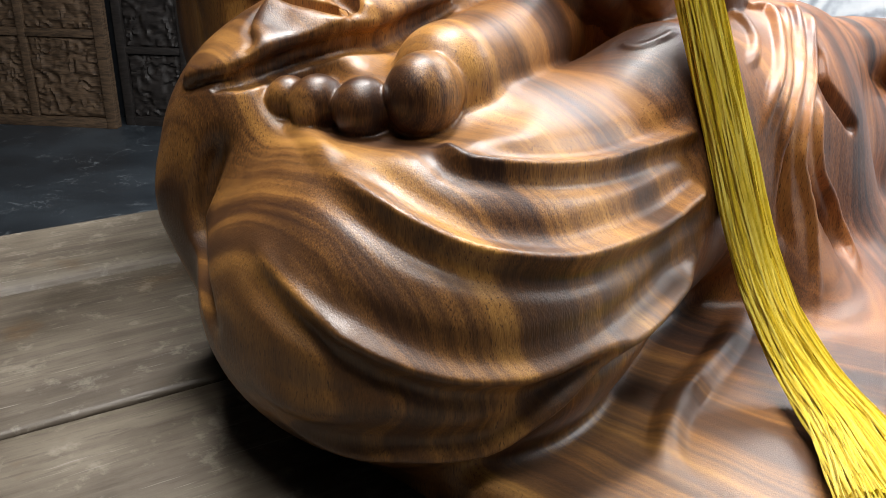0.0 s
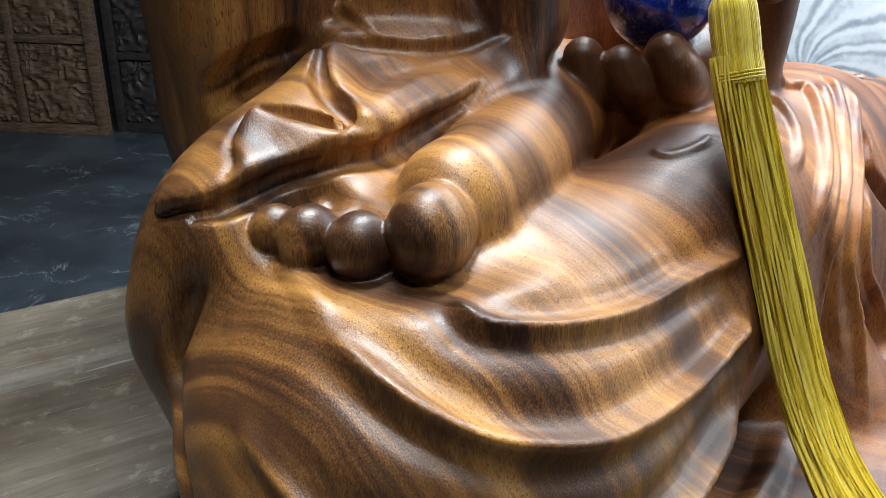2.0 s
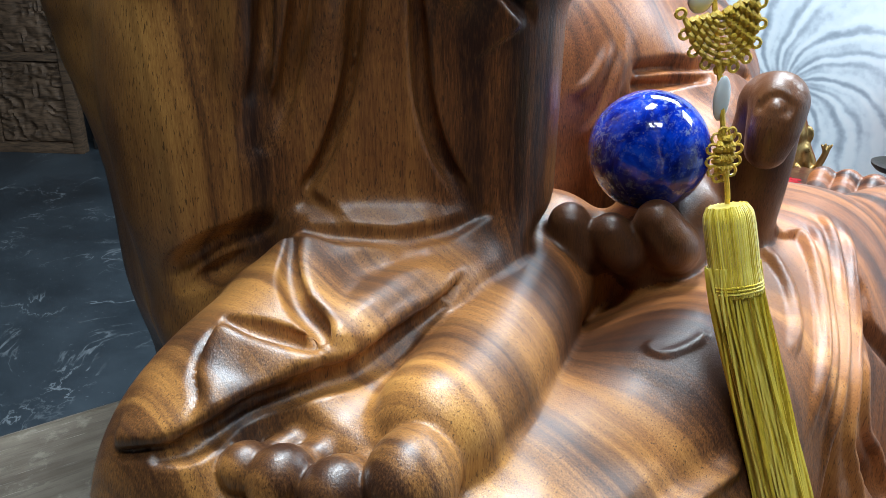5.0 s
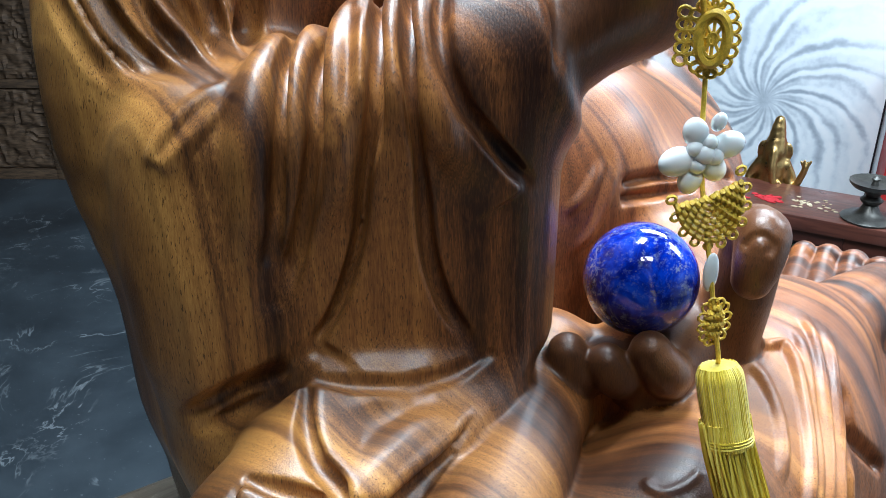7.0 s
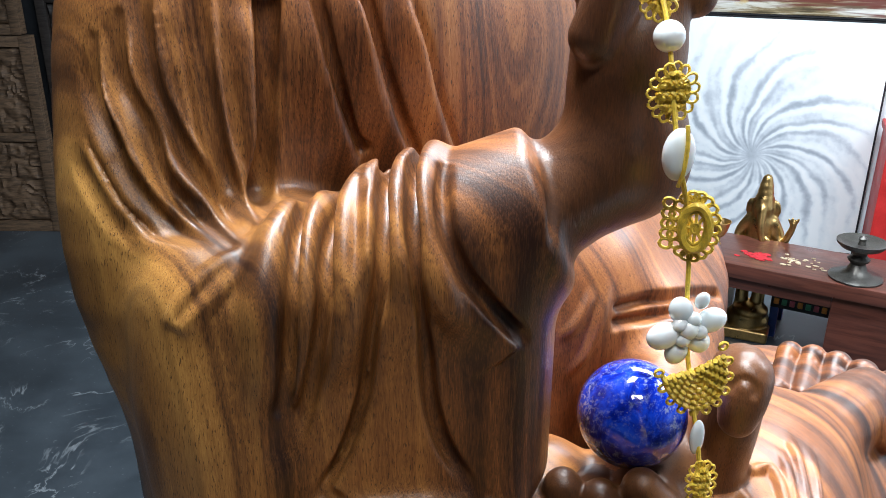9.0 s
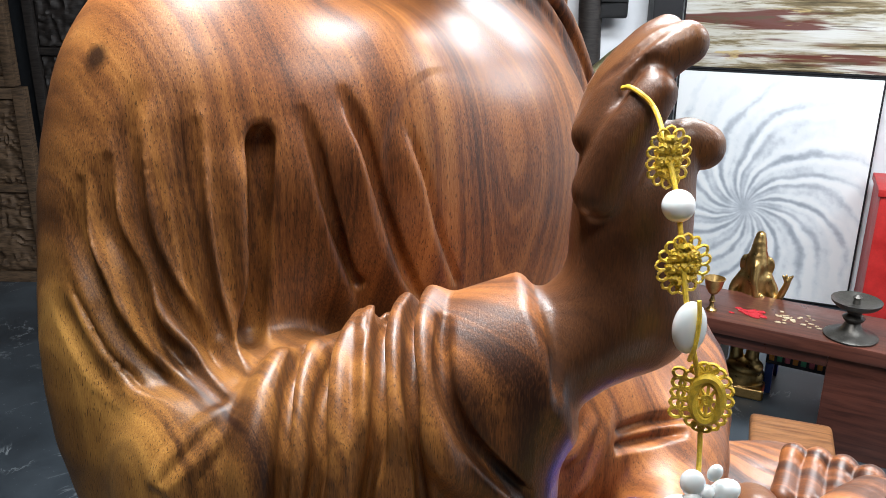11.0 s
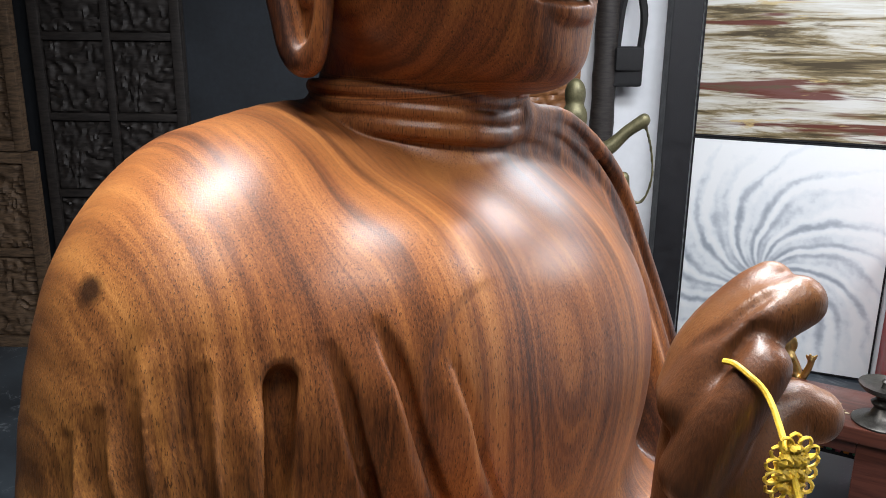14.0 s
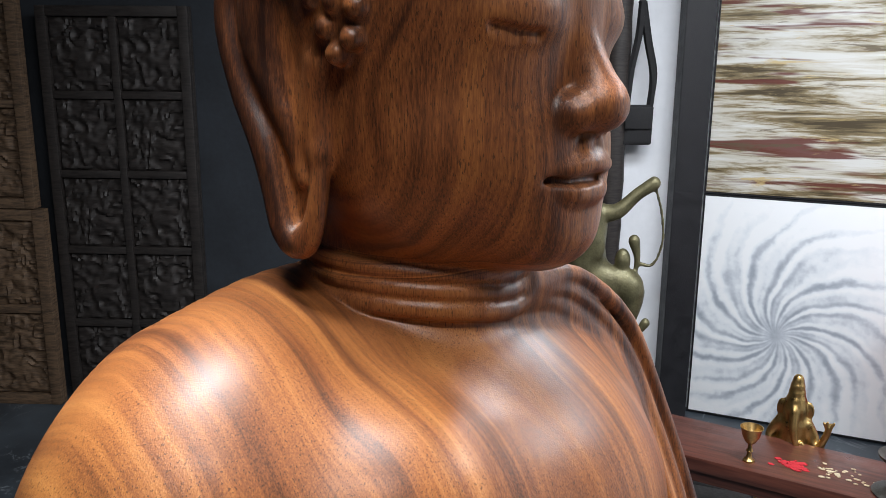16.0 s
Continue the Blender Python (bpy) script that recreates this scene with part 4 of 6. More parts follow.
# long ears with pierced lobes
for s in (-1, 1):
    tube([(s * 0.092, -0.03, 1.705, 0.008), (s * 0.098, -0.066, 1.70, 0.008), (s * 0.101, -0.079, 1.66, 0.0080), (s * 0.101, -0.069, 1.622, 0.0085), (s * 0.101, -0.054, 1.593, 0.0085), (s * 0.100, -0.047, 1.569, 0.0080), (s * 0.099, -0.041, 1.548, 0.0085), (s * 0.098, -0.031, 1.541, 0.0085), (s * 0.097, -0.022, 1.552, 0.0060), (s * 0.096, -0.0185, 1.572, 0.0046), (s * 0.095, -0.0185, 1.590, 0.0030)], k=0.005)
    tube([(s * 0.085, -0.045, 1.70, 0.022), (s * 0.087, -0.055, 1.65, 0.020), (s * 0.088, -0.045, 1.617, 0.015), (s * 0.089, -0.034, 1.598, 0.010)], k=0.008)
    tube([(s * 0.099, -0.056, 1.690, 0.0050), (s * 0.102, -0.060, 1.655, 0.0055), (s * 0.101, -0.050, 1.625, 0.0050), (s * 0.098, -0.037, 1.600, 0.0048), (s * 0.096, -0.030, 1.575, 0.004)], k=0.005)
    tube([(s * 0.110, -0.036, 1.660, 0.009), (s * 0.108, -0.034, 1.635, 0.007), (s * 0.106, -0.031, 1.618, 0.0045)], k=0.006, cut=True)
    tube([(s * 0.094, -0.018, 1.632, 0.006), (s * 0.092, -0.022, 1.612, 0.007), (s * 0.091, -0.020, 1.590, 0.006)], k=0.008)
# curled hair
for i in range(520):
    z = 1 - 2 * (i + 0.5) / 520
    a = i * 2.39996
    q = np.array((math.sqrt(1 - z * z) * math.cos(a), math.sqrt(1 - z * z) * math.sin(a), z))
    p = np.array((0, -0.03, 1.70)) + q * (0.104, 0.104, 0.105)
    back = p[1] < -0.09 and p[2] > 1.60
    if (p[2] > 1.745 - 0.6 * max(0, -0.0 - p[1]) or back) and not abs(p[0]) > 0.11:
        ball(p, (0.0095, 0.0095, 0.0095), k=0.004)
for s in (-1, 1):
    for u, v, z in ((0.0985, 0.000, 1.638), (0.0985, 0.010, 1.645), (0.0995, -0.006, 1.650), (0.0985, 0.013, 1.659), (0.1005, 0.001, 1.662), (0.1015, -0.013, 1.664), (0.0985, 0.015, 1.673), (0.101, 0.003, 1.676), (0.1025, -0.010, 1.679), (0.097, 0.020, 1.687), (0.101, 0.006, 1.690), (0.103, -0.008, 1.694), (0.0975, 0.020, 1.702), (0.1015, 0.006, 1.705), (0.104, -0.009, 1.709), (0.098, 0.018, 1.717), (0.102, 0.004, 1.72), (0.103, -0.010, 1.724)):
        ball((s * u, v, z), (0.0058, 0.0058, 0.0058), k=0.002)
    ball((s * 0.086, 0.0, 1.675), (0.015, 0.022, 0.045), k=0.006)
# folds, pleats and hems
BODY = list(FORMS)
fold("pleat", [(-0.024, 0.294, 1.101), (-0.049, 0.317, 1.089), (-0.084, 0.336, 1.080), (-0.108, 0.342, 1.076)], 0.0058, 0.0040, (0.15, 0.25))
fold("pleat", [(-0.016, 0.294, 1.111), (0.009, 0.302, 1.096), (-0.023, 0.325, 1.084), (-0.059, 0.343, 1.072), (-0.089, 0.354, 1.058), (-0.105, 0.359, 1.040), (-0.111, 0.361, 1.029)], 0.0058, 0.0060, (0.15, 0.25))
fold("pleat", [(0.040, 0.298, 1.097), (-0.008, 0.325, 1.085), (-0.045, 0.344, 1.070), (-0.079, 0.357, 1.054), (-0.097, 0.361, 1.036), (-0.104, 0.363, 1.022)], 0.0058, 0.0040, (0.15, 0.25))
fold("pleat", [(0.062, 0.295, 1.097), (0.007, 0.328, 1.083), (-0.024, 0.344, 1.066), (-0.067, 0.359, 1.051), (-0.084, 0.365, 1.031), (-0.089, 0.368, 1.009), (-0.088, 0.370, 0.987)], 0.0058, 0.0050, (0.15, 0.25))
fold("pleat", [(0.062, 0.311, 1.094), (0.013, 0.335, 1.078), (-0.015, 0.349, 1.057), (-0.051, 0.363, 1.041), (-0.066, 0.369, 1.019), (-0.060, 0.374, 0.997), (-0.052, 0.380, 0.973), (-0.058, 0.394, 0.938), (-0.080, 0.410, 0.915)], 0.0058, 0.0055, (0.15, 0.25))
fold("pleat", [(-0.001, 0.355, 1.048), (-0.023, 0.362, 1.028), (-0.024, 0.369, 1.002), (0.001, 0.375, 0.972), (0.004, 0.394, 0.939), (-0.017, 0.410, 0.928)], 0.0058, 0.0050, (0.15, 0.25))
fold("crease", [(0.021, 0.337, 1.077), (0.005, 0.352, 1.054), (0.019, 0.367, 1.031), (0.033, 0.374, 1.015)], 0.0070, 0.0080, (0.2, 0.1))
fold("crease", [(-0.075, 0.363, 1.041), (-0.082, 0.368, 1.018), (-0.081, 0.372, 0.986), (-0.073, 0.381, 0.951)], 0.0070, 0.0060, (0.3, 0.3))
fold("crease", [(-0.056, 0.369, 1.022), (-0.039, 0.372, 0.995), (-0.007, 0.382, 0.952), (-0.024, 0.402, 0.934)], 0.0070, 0.0060, (0.3, 0.3))
fold("crease", [(-0.037, 0.073, 1.578), (-0.029, 0.078, 1.577), (-0.019, 0.081, 1.576), (-0.006, 0.083, 1.576), (0.008, 0.083, 1.575)], 0.0034, 0.0026, (0.3, 0.05))
fold("edge", [(-0.372, 0.145, 1.070), (-0.358, 0.175, 1.082), (-0.331, 0.183, 1.091), (-0.302, 0.195, 1.098), (-0.283, 0.205, 1.101), (-0.258, 0.209, 1.108), (-0.229, 0.212, 1.114), (-0.205, 0.209, 1.121)], 0.0300, 0.0070, (0.05, 0.1))
tube([(-0.365, 0.171, 1.075, 0.0024), (-0.354, 0.181, 1.080, 0.0060), (-0.329, 0.184, 1.086, 0.0060), (-0.301, 0.198, 1.093, 0.0060), (-0.281, 0.206, 1.094, 0.0060), (-0.255, 0.210, 1.102, 0.0060), (-0.230, 0.213, 1.109, 0.0024)], k=0.003, cut=True)
fold("edge", [(-0.292, 0.197, 1.104), (-0.302, 0.184, 1.106), (-0.310, 0.170, 1.110), (-0.314, 0.152, 1.112)], 0.0220, 0.0060, (0.1, 0.1))
tube([(-0.292, 0.194, 1.105, 0.0020), (-0.299, 0.181, 1.108, 0.0050), (-0.307, 0.166, 1.111, 0.0050), (-0.311, 0.151, 1.112, 0.0020)], k=0.003, cut=True)
fold("edge", [(-0.314, 0.152, 1.112), (-0.327, 0.156, 1.106), (-0.337, 0.164, 1.100), (-0.342, 0.174, 1.093), (-0.352, 0.176, 1.086)], 0.0200, 0.0055, (0.1, 0.3))
fold("edge", [(-0.257, 0.141, 1.137), (-0.271, 0.153, 1.128), (-0.283, 0.172, 1.120), (-0.285, 0.190, 1.113), (-0.290, 0.199, 1.105)], 0.0240, 0.0060, (0.1, 0.1))
tube([(-0.261, 0.139, 1.134, 0.0022), (-0.274, 0.152, 1.126, 0.0055), (-0.285, 0.171, 1.118, 0.0055), (-0.287, 0.189, 1.111, 0.0055), (-0.290, 0.195, 1.105, 0.0022)], k=0.003, cut=True)
fold("pleat", [(-0.246, 0.092, 1.290), (-0.261, 0.085, 1.283), (-0.276, 0.079, 1.274), (-0.287, 0.074, 1.260), (-0.291, 0.072, 1.248)], 0.0065, 0.0026, (0.3, 0.1))
fold("pleat", [(-0.249, 0.096, 1.287), (-0.264, 0.093, 1.276), (-0.279, 0.086, 1.262), (-0.290, 0.076, 1.247)], 0.0065, 0.0026, (0.3, 0.1))
fold("ridge", [(0.012, 0.167, 1.208), (-0.007, 0.172, 1.179), (-0.022, 0.169, 1.151), (-0.041, 0.161, 1.134)], 0.0075, 0.0036, (0.4, 0.3))
fold("ridge", [(-0.003, 0.164, 1.202), (-0.022, 0.164, 1.180), (-0.040, 0.157, 1.165)], 0.0070, 0.0032, (0.4, 0.3))
fold("crease", [(0.002, 0.176, 1.181), (0.030, 0.189, 1.183), (0.056, 0.204, 1.182), (0.119, 0.215, 1.163)], 0.0060, 0.0070, (0.06, 0.06))
fold("crease", [(0.000, 0.178, 1.171), (0.021, 0.190, 1.172), (0.039, 0.203, 1.175), (0.053, 0.213, 1.174)], 0.0060, 0.0070, (0.06, 0.2))
fold("crease", [(-0.061, 0.288, 1.186), (-0.059, 0.291, 1.194), (-0.057, 0.297, 1.196), (-0.057, 0.302, 1.192), (-0.060, 0.302, 1.186)], 0.0034, 0.0022, (0.1, 0.1))
fold("lip", [(-0.320, 0.286, 1.058), (-0.326, 0.305, 1.058), (-0.316, 0.318, 1.056), (-0.293, 0.330, 1.052), (-0.256, 0.338, 1.048), (-0.210, 0.340, 1.047), (-0.169, 0.348, 1.051)], 0.0110, 0.0055, (0.12, 0.06))
fold("lip", [(-0.360, 0.244, 1.051), (-0.365, 0.275, 1.048), (-0.364, 0.296, 1.042), (-0.360, 0.313, 1.036), (-0.350, 0.331, 1.029), (-0.335, 0.345, 1.024), (-0.310, 0.358, 1.019), (-0.279, 0.363, 1.017), (-0.227, 0.361, 1.014), (-0.174, 0.361, 1.022)], 0.0130, 0.0075, (0.25, 0.06))
fold("lip", [(-0.395, 0.234, 1.024), (-0.403, 0.263, 1.013), (-0.403, 0.283, 1.005), (-0.399, 0.304, 0.996), (-0.390, 0.323, 0.988), (-0.374, 0.342, 0.980), (-0.354, 0.357, 0.976), (-0.334, 0.367, 0.975), (-0.301, 0.375, 0.977), (-0.258, 0.374, 0.977), (-0.197, 0.365, 0.981)], 0.0130, 0.0065, (0.25, 0.1))
fold("pleat", [(-0.417, 0.258, 0.969), (-0.412, 0.277, 0.955), (-0.404, 0.300, 0.956), (-0.391, 0.324, 0.962), (-0.375, 0.342, 0.968)], 0.0120, 0.0030, (0.3, 0.3))
fold("lip", [(-0.412, 0.262, 0.944), (-0.402, 0.279, 0.931), (-0.393, 0.302, 0.930), (-0.382, 0.321, 0.932), (-0.367, 0.336, 0.932), (-0.350, 0.350, 0.934), (-0.333, 0.365, 0.950), (-0.304, 0.375, 0.967), (-0.264, 0.375, 0.976), (-0.208, 0.366, 0.979), (-0.177, 0.365, 0.993)], 0.0120, 0.0065, (0.2, 0.1))
fold("valley", [(-0.405, 0.251, 1.012), (-0.406, 0.281, 1.001), (-0.397, 0.309, 0.993)], 0.0160, 0.0030, (0.3, 0.3))
fold("crease", [(-0.364, 0.184, 1.056), (-0.374, 0.179, 1.046), (-0.381, 0.172, 1.024), (-0.387, 0.172, 1.003), (-0.406, 0.206, 0.988), (-0.416, 0.237, 0.968)], 0.0090, 0.0100, (0.2, 0.3))
fold("pleat", [(-0.335, 0.199, 1.054), (-0.349, 0.230, 1.051), (-0.362, 0.263, 1.051)], 0.0100, 0.0030, (0.3, 0.3))
tube([(-0.255, 0.141, 1.137, 0.0021), (-0.246, 0.157, 1.136, 0.0042), (-0.226, 0.178, 1.134, 0.0042), (-0.205, 0.190, 1.134, 0.0042), (-0.182, 0.201, 1.141, 0.0021)], k=0.004, cut=True)
fold("pleat", [(-0.280, 0.194, 1.112), (-0.250, 0.194, 1.118), (-0.214, 0.199, 1.125)], 0.0120, 0.0030, (0.3, 0.3))
fold("valley", [(-0.267, 0.172, 1.124), (-0.244, 0.180, 1.127), (-0.216, 0.192, 1.128)], 0.0120, 0.0025, (0.3, 0.3))
fold("pleat", [(-0.2046, 0.0849, 1.3002), (-0.2174, 0.0896, 1.2996), (-0.2296, 0.0945, 1.2968), (-0.2405, 0.0994, 1.2914), (-0.2522, 0.1055, 1.2806), (-0.2617, 0.1112, 1.2589), (-0.2641, 0.1113, 1.2264), (-0.2675, 0.1130, 1.1879)], 0.0140, 0.0080, (0.12, 0.3))
fold("pleat", [(-0.1910, 0.0951, 1.3033), (-0.2032, 0.1006, 1.3043), (-0.2148, 0.1066, 1.3024), (-0.2248, 0.1127, 1.2978), (-0.2394, 0.1231, 1.2825), (-0.2480, 0.1285, 1.2575), (-0.2503, 0.1244, 1.2252), (-0.2566, 0.1218, 1.1897)], 0.0100, 0.0070, (0.12, 0.3))
fold("pleat", [(-0.1723, 0.1149, 1.3162), (-0.1854, 0.1173, 1.3167), (-0.1971, 0.1208, 1.3146), (-0.2074, 0.1254, 1.3083), (-0.2236, 0.1351, 1.2914), (-0.2332, 0.1440, 1.2660), (-0.2354, 0.1396, 1.2308), (-0.2416, 0.1347, 1.1946)], 0.0110, 0.0080, (0.12, 0.3))
fold("pleat", [(-0.1666, 0.1172, 1.3167), (-0.1787, 0.1216, 1.3190), (-0.1903, 0.1273, 1.3181), (-0.2005, 0.1336, 1.3142), (-0.2148, 0.1452, 1.3002), (-0.2228, 0.1514, 1.2828), (-0.2285, 0.1509, 1.2602)], 0.0070, 0.0059, (0.12, 0.3))
fold("pleat", [(-0.1531, 0.1277, 1.3203), (-0.1652, 0.1313, 1.3236), (-0.1772, 0.1365, 1.3237), (-0.1874, 0.1422, 1.3210), (-0.2061, 0.1572, 1.3034), (-0.2138, 0.1644, 1.2833), (-0.2163, 0.1666, 1.2573)], 0.0105, 0.0080, (0.12, 0.3))
fold("pleat", [(-0.1438, 0.1374, 1.3243), (-0.1557, 0.1412, 1.3280), (-0.1675, 0.1466, 1.3285), (-0.1779, 0.1526, 1.3261), (-0.1944, 0.1658, 1.3125), (-0.2019, 0.1753, 1.2913), (-0.2006, 0.1832, 1.2659), (-0.1881, 0.1920, 1.2389)], 0.0105, 0.0080, (0.12, 0.3))
tube([(-0.1985, 0.0886, 1.3040, 0.0028), (-0.2099, 0.0961, 1.2982, 0.0046), (-0.2207, 0.1018, 1.2960, 0.0046), (-0.2299, 0.1075, 1.2913, 0.0046), (-0.2414, 0.1161, 1.2787, 0.0046), (-0.2489, 0.1207, 1.2596, 0.0046), (-0.2516, 0.1182, 1.2324, 0.0046), (-0.2603, 0.1200, 1.2033, 0.0028)], k=0.004, cut=True)
tube([(-0.1985, 0.0888, 1.3034, 0.0023), (-0.2110, 0.0949, 1.3042, 0.0044), (-0.2228, 0.1017, 1.3018, 0.0044), (-0.2329, 0.1085, 1.2966, 0.0044), (-0.2456, 0.1187, 1.2825, 0.0044), (-0.2536, 0.1245, 1.2608, 0.0044), (-0.2559, 0.1225, 1.2320, 0.0044), (-0.2599, 0.1195, 1.2032, 0.0023)], k=0.004, cut=True)
tube([(-0.1812, 0.1082, 1.3161, 0.0028), (-0.1917, 0.1148, 1.3087, 0.0046), (-0.2045, 0.1170, 1.3024, 0.0046), (-0.2154, 0.1204, 1.2972, 0.0046), (-0.2286, 0.1272, 1.2850, 0.0046), (-0.2371, 0.1333, 1.2650, 0.0046), (-0.2414, 0.1287, 1.2353, 0.0046), (-0.2469, 0.1234, 1.2015, 0.0046), (-0.2597, 0.1239, 1.1765, 0.0028)], k=0.004, cut=True)
tube([(-0.1812, 0.1084, 1.3155, 0.0023), (-0.1947, 0.1109, 1.3124, 0.0044), (-0.2069, 0.1161, 1.3081, 0.0044), (-0.2184, 0.1212, 1.3026, 0.0044), (-0.2326, 0.1297, 1.2890, 0.0044), (-0.2417, 0.1370, 1.2666, 0.0044), (-0.2458, 0.1331, 1.2346, 0.0044), (-0.2510, 0.1280, 1.2022, 0.0044), (-0.2593, 0.1234, 1.1764, 0.0023)], k=0.004, cut=True)
tube([(-0.1572, 0.1182, 1.3182, 0.0028), (-0.1696, 0.1250, 1.3165, 0.0046), (-0.1806, 0.1298, 1.3171, 0.0046), (-0.1900, 0.1352, 1.3150, 0.0046), (-0.2073, 0.1489, 1.3004, 0.0046), (-0.2173, 0.1550, 1.2792, 0.0046), (-0.2211, 0.1533, 1.2513, 0.0046), (-0.2224, 0.1463, 1.2095, 0.0046), (-0.2336, 0.1389, 1.1717, 0.0046), (-0.2488, 0.1339, 1.1495, 0.0028)], k=0.004, cut=True)
tube([(-0.1573, 0.1185, 1.3177, 0.0023), (-0.1695, 0.1224, 1.3221, 0.0044), (-0.1818, 0.1283, 1.3230, 0.0044), (-0.1924, 0.1347, 1.3207, 0.0044), (-0.2116, 0.1509, 1.3044, 0.0044), (-0.2220, 0.1586, 1.2812, 0.0044), (-0.2259, 0.1571, 1.2504, 0.0044), (-0.2270, 0.1506, 1.2100, 0.0044), (-0.2378, 0.1434, 1.1717, 0.0044), (-0.2484, 0.1335, 1.1494, 0.0023)], k=0.004, cut=True)
tube([(-0.1474, 0.1317, 1.3245, 0.0028), (-0.1600, 0.1382, 1.3224, 0.0046), (-0.1711, 0.1427, 1.3226, 0.0046), (-0.1806, 0.1477, 1.3202, 0.0046), (-0.1982, 0.1613, 1.3039, 0.0046), (-0.2056, 0.1685, 1.2822, 0.0046), (-0.2051, 0.1716, 1.2510, 0.0046), (-0.1999, 0.1715, 1.2055, 0.0046), (-0.1937, 0.1792, 1.1701, 0.0046), (-0.1891, 0.1982, 1.1424, 0.0028)], k=0.004, cut=True)
tube([(-0.1476, 0.1320, 1.3240, 0.0023), (-0.1600, 0.1356, 1.3280, 0.0044), (-0.1725, 0.1412, 1.3285, 0.0044), (-0.1831, 0.1472, 1.3259, 0.0044), (-0.2028, 0.1634, 1.3075, 0.0044), (-0.2102, 0.1723, 1.2839, 0.0044), (-0.2095, 0.1759, 1.2500, 0.0044), (-0.2046, 0.1756, 1.2056, 0.0044), (-0.1983, 0.1834, 1.1701, 0.0044), (-0.1888, 0.1978, 1.1421, 0.0023)], k=0.004, cut=True)
fold("edge", [(-0.2216, 0.1569, 1.2778), (-0.2241, 0.1557, 1.2507), (-0.2253, 0.1490, 1.2098), (-0.2363, 0.1418, 1.1717), (-0.2465, 0.1326, 1.1510)], 0.0350, 0.0060, (0.3, 0.06))
fold("edge", [(-0.1665, 0.2109, 1.2374), (-0.1775, 0.2055, 1.2519), (-0.1916, 0.1923, 1.2760), (-0.1956, 0.1828, 1.2942), (-0.1945, 0.1775, 1.3045)], 0.0450, 0.0050, (0.06, 0.3))
tube([(-0.1775, 0.1630, 1.3294, 0.0024), (-0.1878, 0.1709, 1.3137, 0.0040), (-0.1926, 0.1768, 1.3030, 0.0040), (-0.1936, 0.1817, 1.2930, 0.0040), (-0.1896, 0.1908, 1.2756, 0.0040), (-0.1758, 0.2036, 1.2519, 0.0040), (-0.1686, 0.2126, 1.2389, 0.0024)], k=0.004, cut=True)
tube([(-0.1771, 0.1630, 1.3287, 0.0020), (-0.1909, 0.1722, 1.3166, 0.0038), (-0.1961, 0.1788, 1.3049, 0.0038), (-0.1971, 0.1842, 1.2942, 0.0038), (-0.1929, 0.1938, 1.2758, 0.0038), (-0.1788, 0.2070, 1.2513, 0.0038), (-0.1682, 0.2120, 1.2389, 0.0020)], k=0.004, cut=True)
fold("valley", [(-0.2569, 0.1184, 1.2159), (-0.2608, 0.1181, 1.1902), (-0.2671, 0.1147, 1.1634)], 0.0100, 0.0040, (0.3, 0.3))
fold("pleat", [(-0.2634, -0.0031, 1.3942), (-0.2697, 0.0034, 1.3628), (-0.2701, 0.0181, 1.3347), (-0.2695, 0.0229, 1.3272), (-0.2652, 0.0354, 1.3080), (-0.2581, 0.0518, 1.2949), (-0.2546, 0.0845, 1.2870)], 0.0055, 0.0045, (0.3, 0.3))
fold("valley", [(-0.2660, -0.0112, 1.3929), (-0.2726, -0.0042, 1.3616), (-0.2737, 0.0120, 1.3341), (-0.2741, 0.0168, 1.3247), (-0.2704, 0.0304, 1.3058), (-0.2639, 0.0477, 1.2930), (-0.2603, 0.0805, 1.2851)], 0.0110, 0.0060, (0.3, 0.3))
fold("pleat", [(-0.2532, 0.0099, 1.4086), (-0.2608, 0.0171, 1.3696), (-0.2572, 0.0311, 1.3428), (-0.2563, 0.0387, 1.3220), (-0.2476, 0.0511, 1.3030), (-0.2503, 0.0848, 1.2890)], 0.0070, 0.0050, (0.3, 0.3))
fold("valley", [(-0.2568, 0.0032, 1.4080), (-0.2647, 0.0108, 1.3691), (-0.2618, 0.0260, 1.3430), (-0.2624, 0.0340, 1.3200), (-0.2547, 0.0477, 1.3015), (-0.2564, 0.0804, 1.2872)], 0.0110, 0.0060, (0.3, 0.3))
fold("pleat", [(-0.2304, 0.0203, 1.4430), (-0.2425, 0.0196, 1.4191), (-0.2485, 0.0229, 1.3960), (-0.2511, 0.0292, 1.3696), (-0.2487, 0.0375, 1.3460), (-0.2428, 0.0458, 1.3282), (-0.2343, 0.0549, 1.3059), (-0.2391, 0.0787, 1.2938)], 0.0050, 0.0040, (0.3, 0.3))
fold("valley", [(-0.2345, 0.0155, 1.4430), (-0.2464, 0.0143, 1.4190), (-0.2525, 0.0178, 1.3959), (-0.2553, 0.0245, 1.3697), (-0.2534, 0.0335, 1.3466), (-0.2492, 0.0425, 1.3264), (-0.2418, 0.0529, 1.3046), (-0.2458, 0.0756, 1.2922)], 0.0110, 0.0060, (0.3, 0.3))
fold("pleat", [(-0.2115, 0.0388, 1.4354), (-0.2202, 0.0379, 1.4231), (-0.2261, 0.0411, 1.3996), (-0.2289, 0.0450, 1.3723), (-0.2298, 0.0498, 1.3377), (-0.2276, 0.0550, 1.3115), (-0.2358, 0.0774, 1.2946), (-0.2433, 0.0920, 1.2912)], 0.0060, 0.0050, (0.3, 0.3))
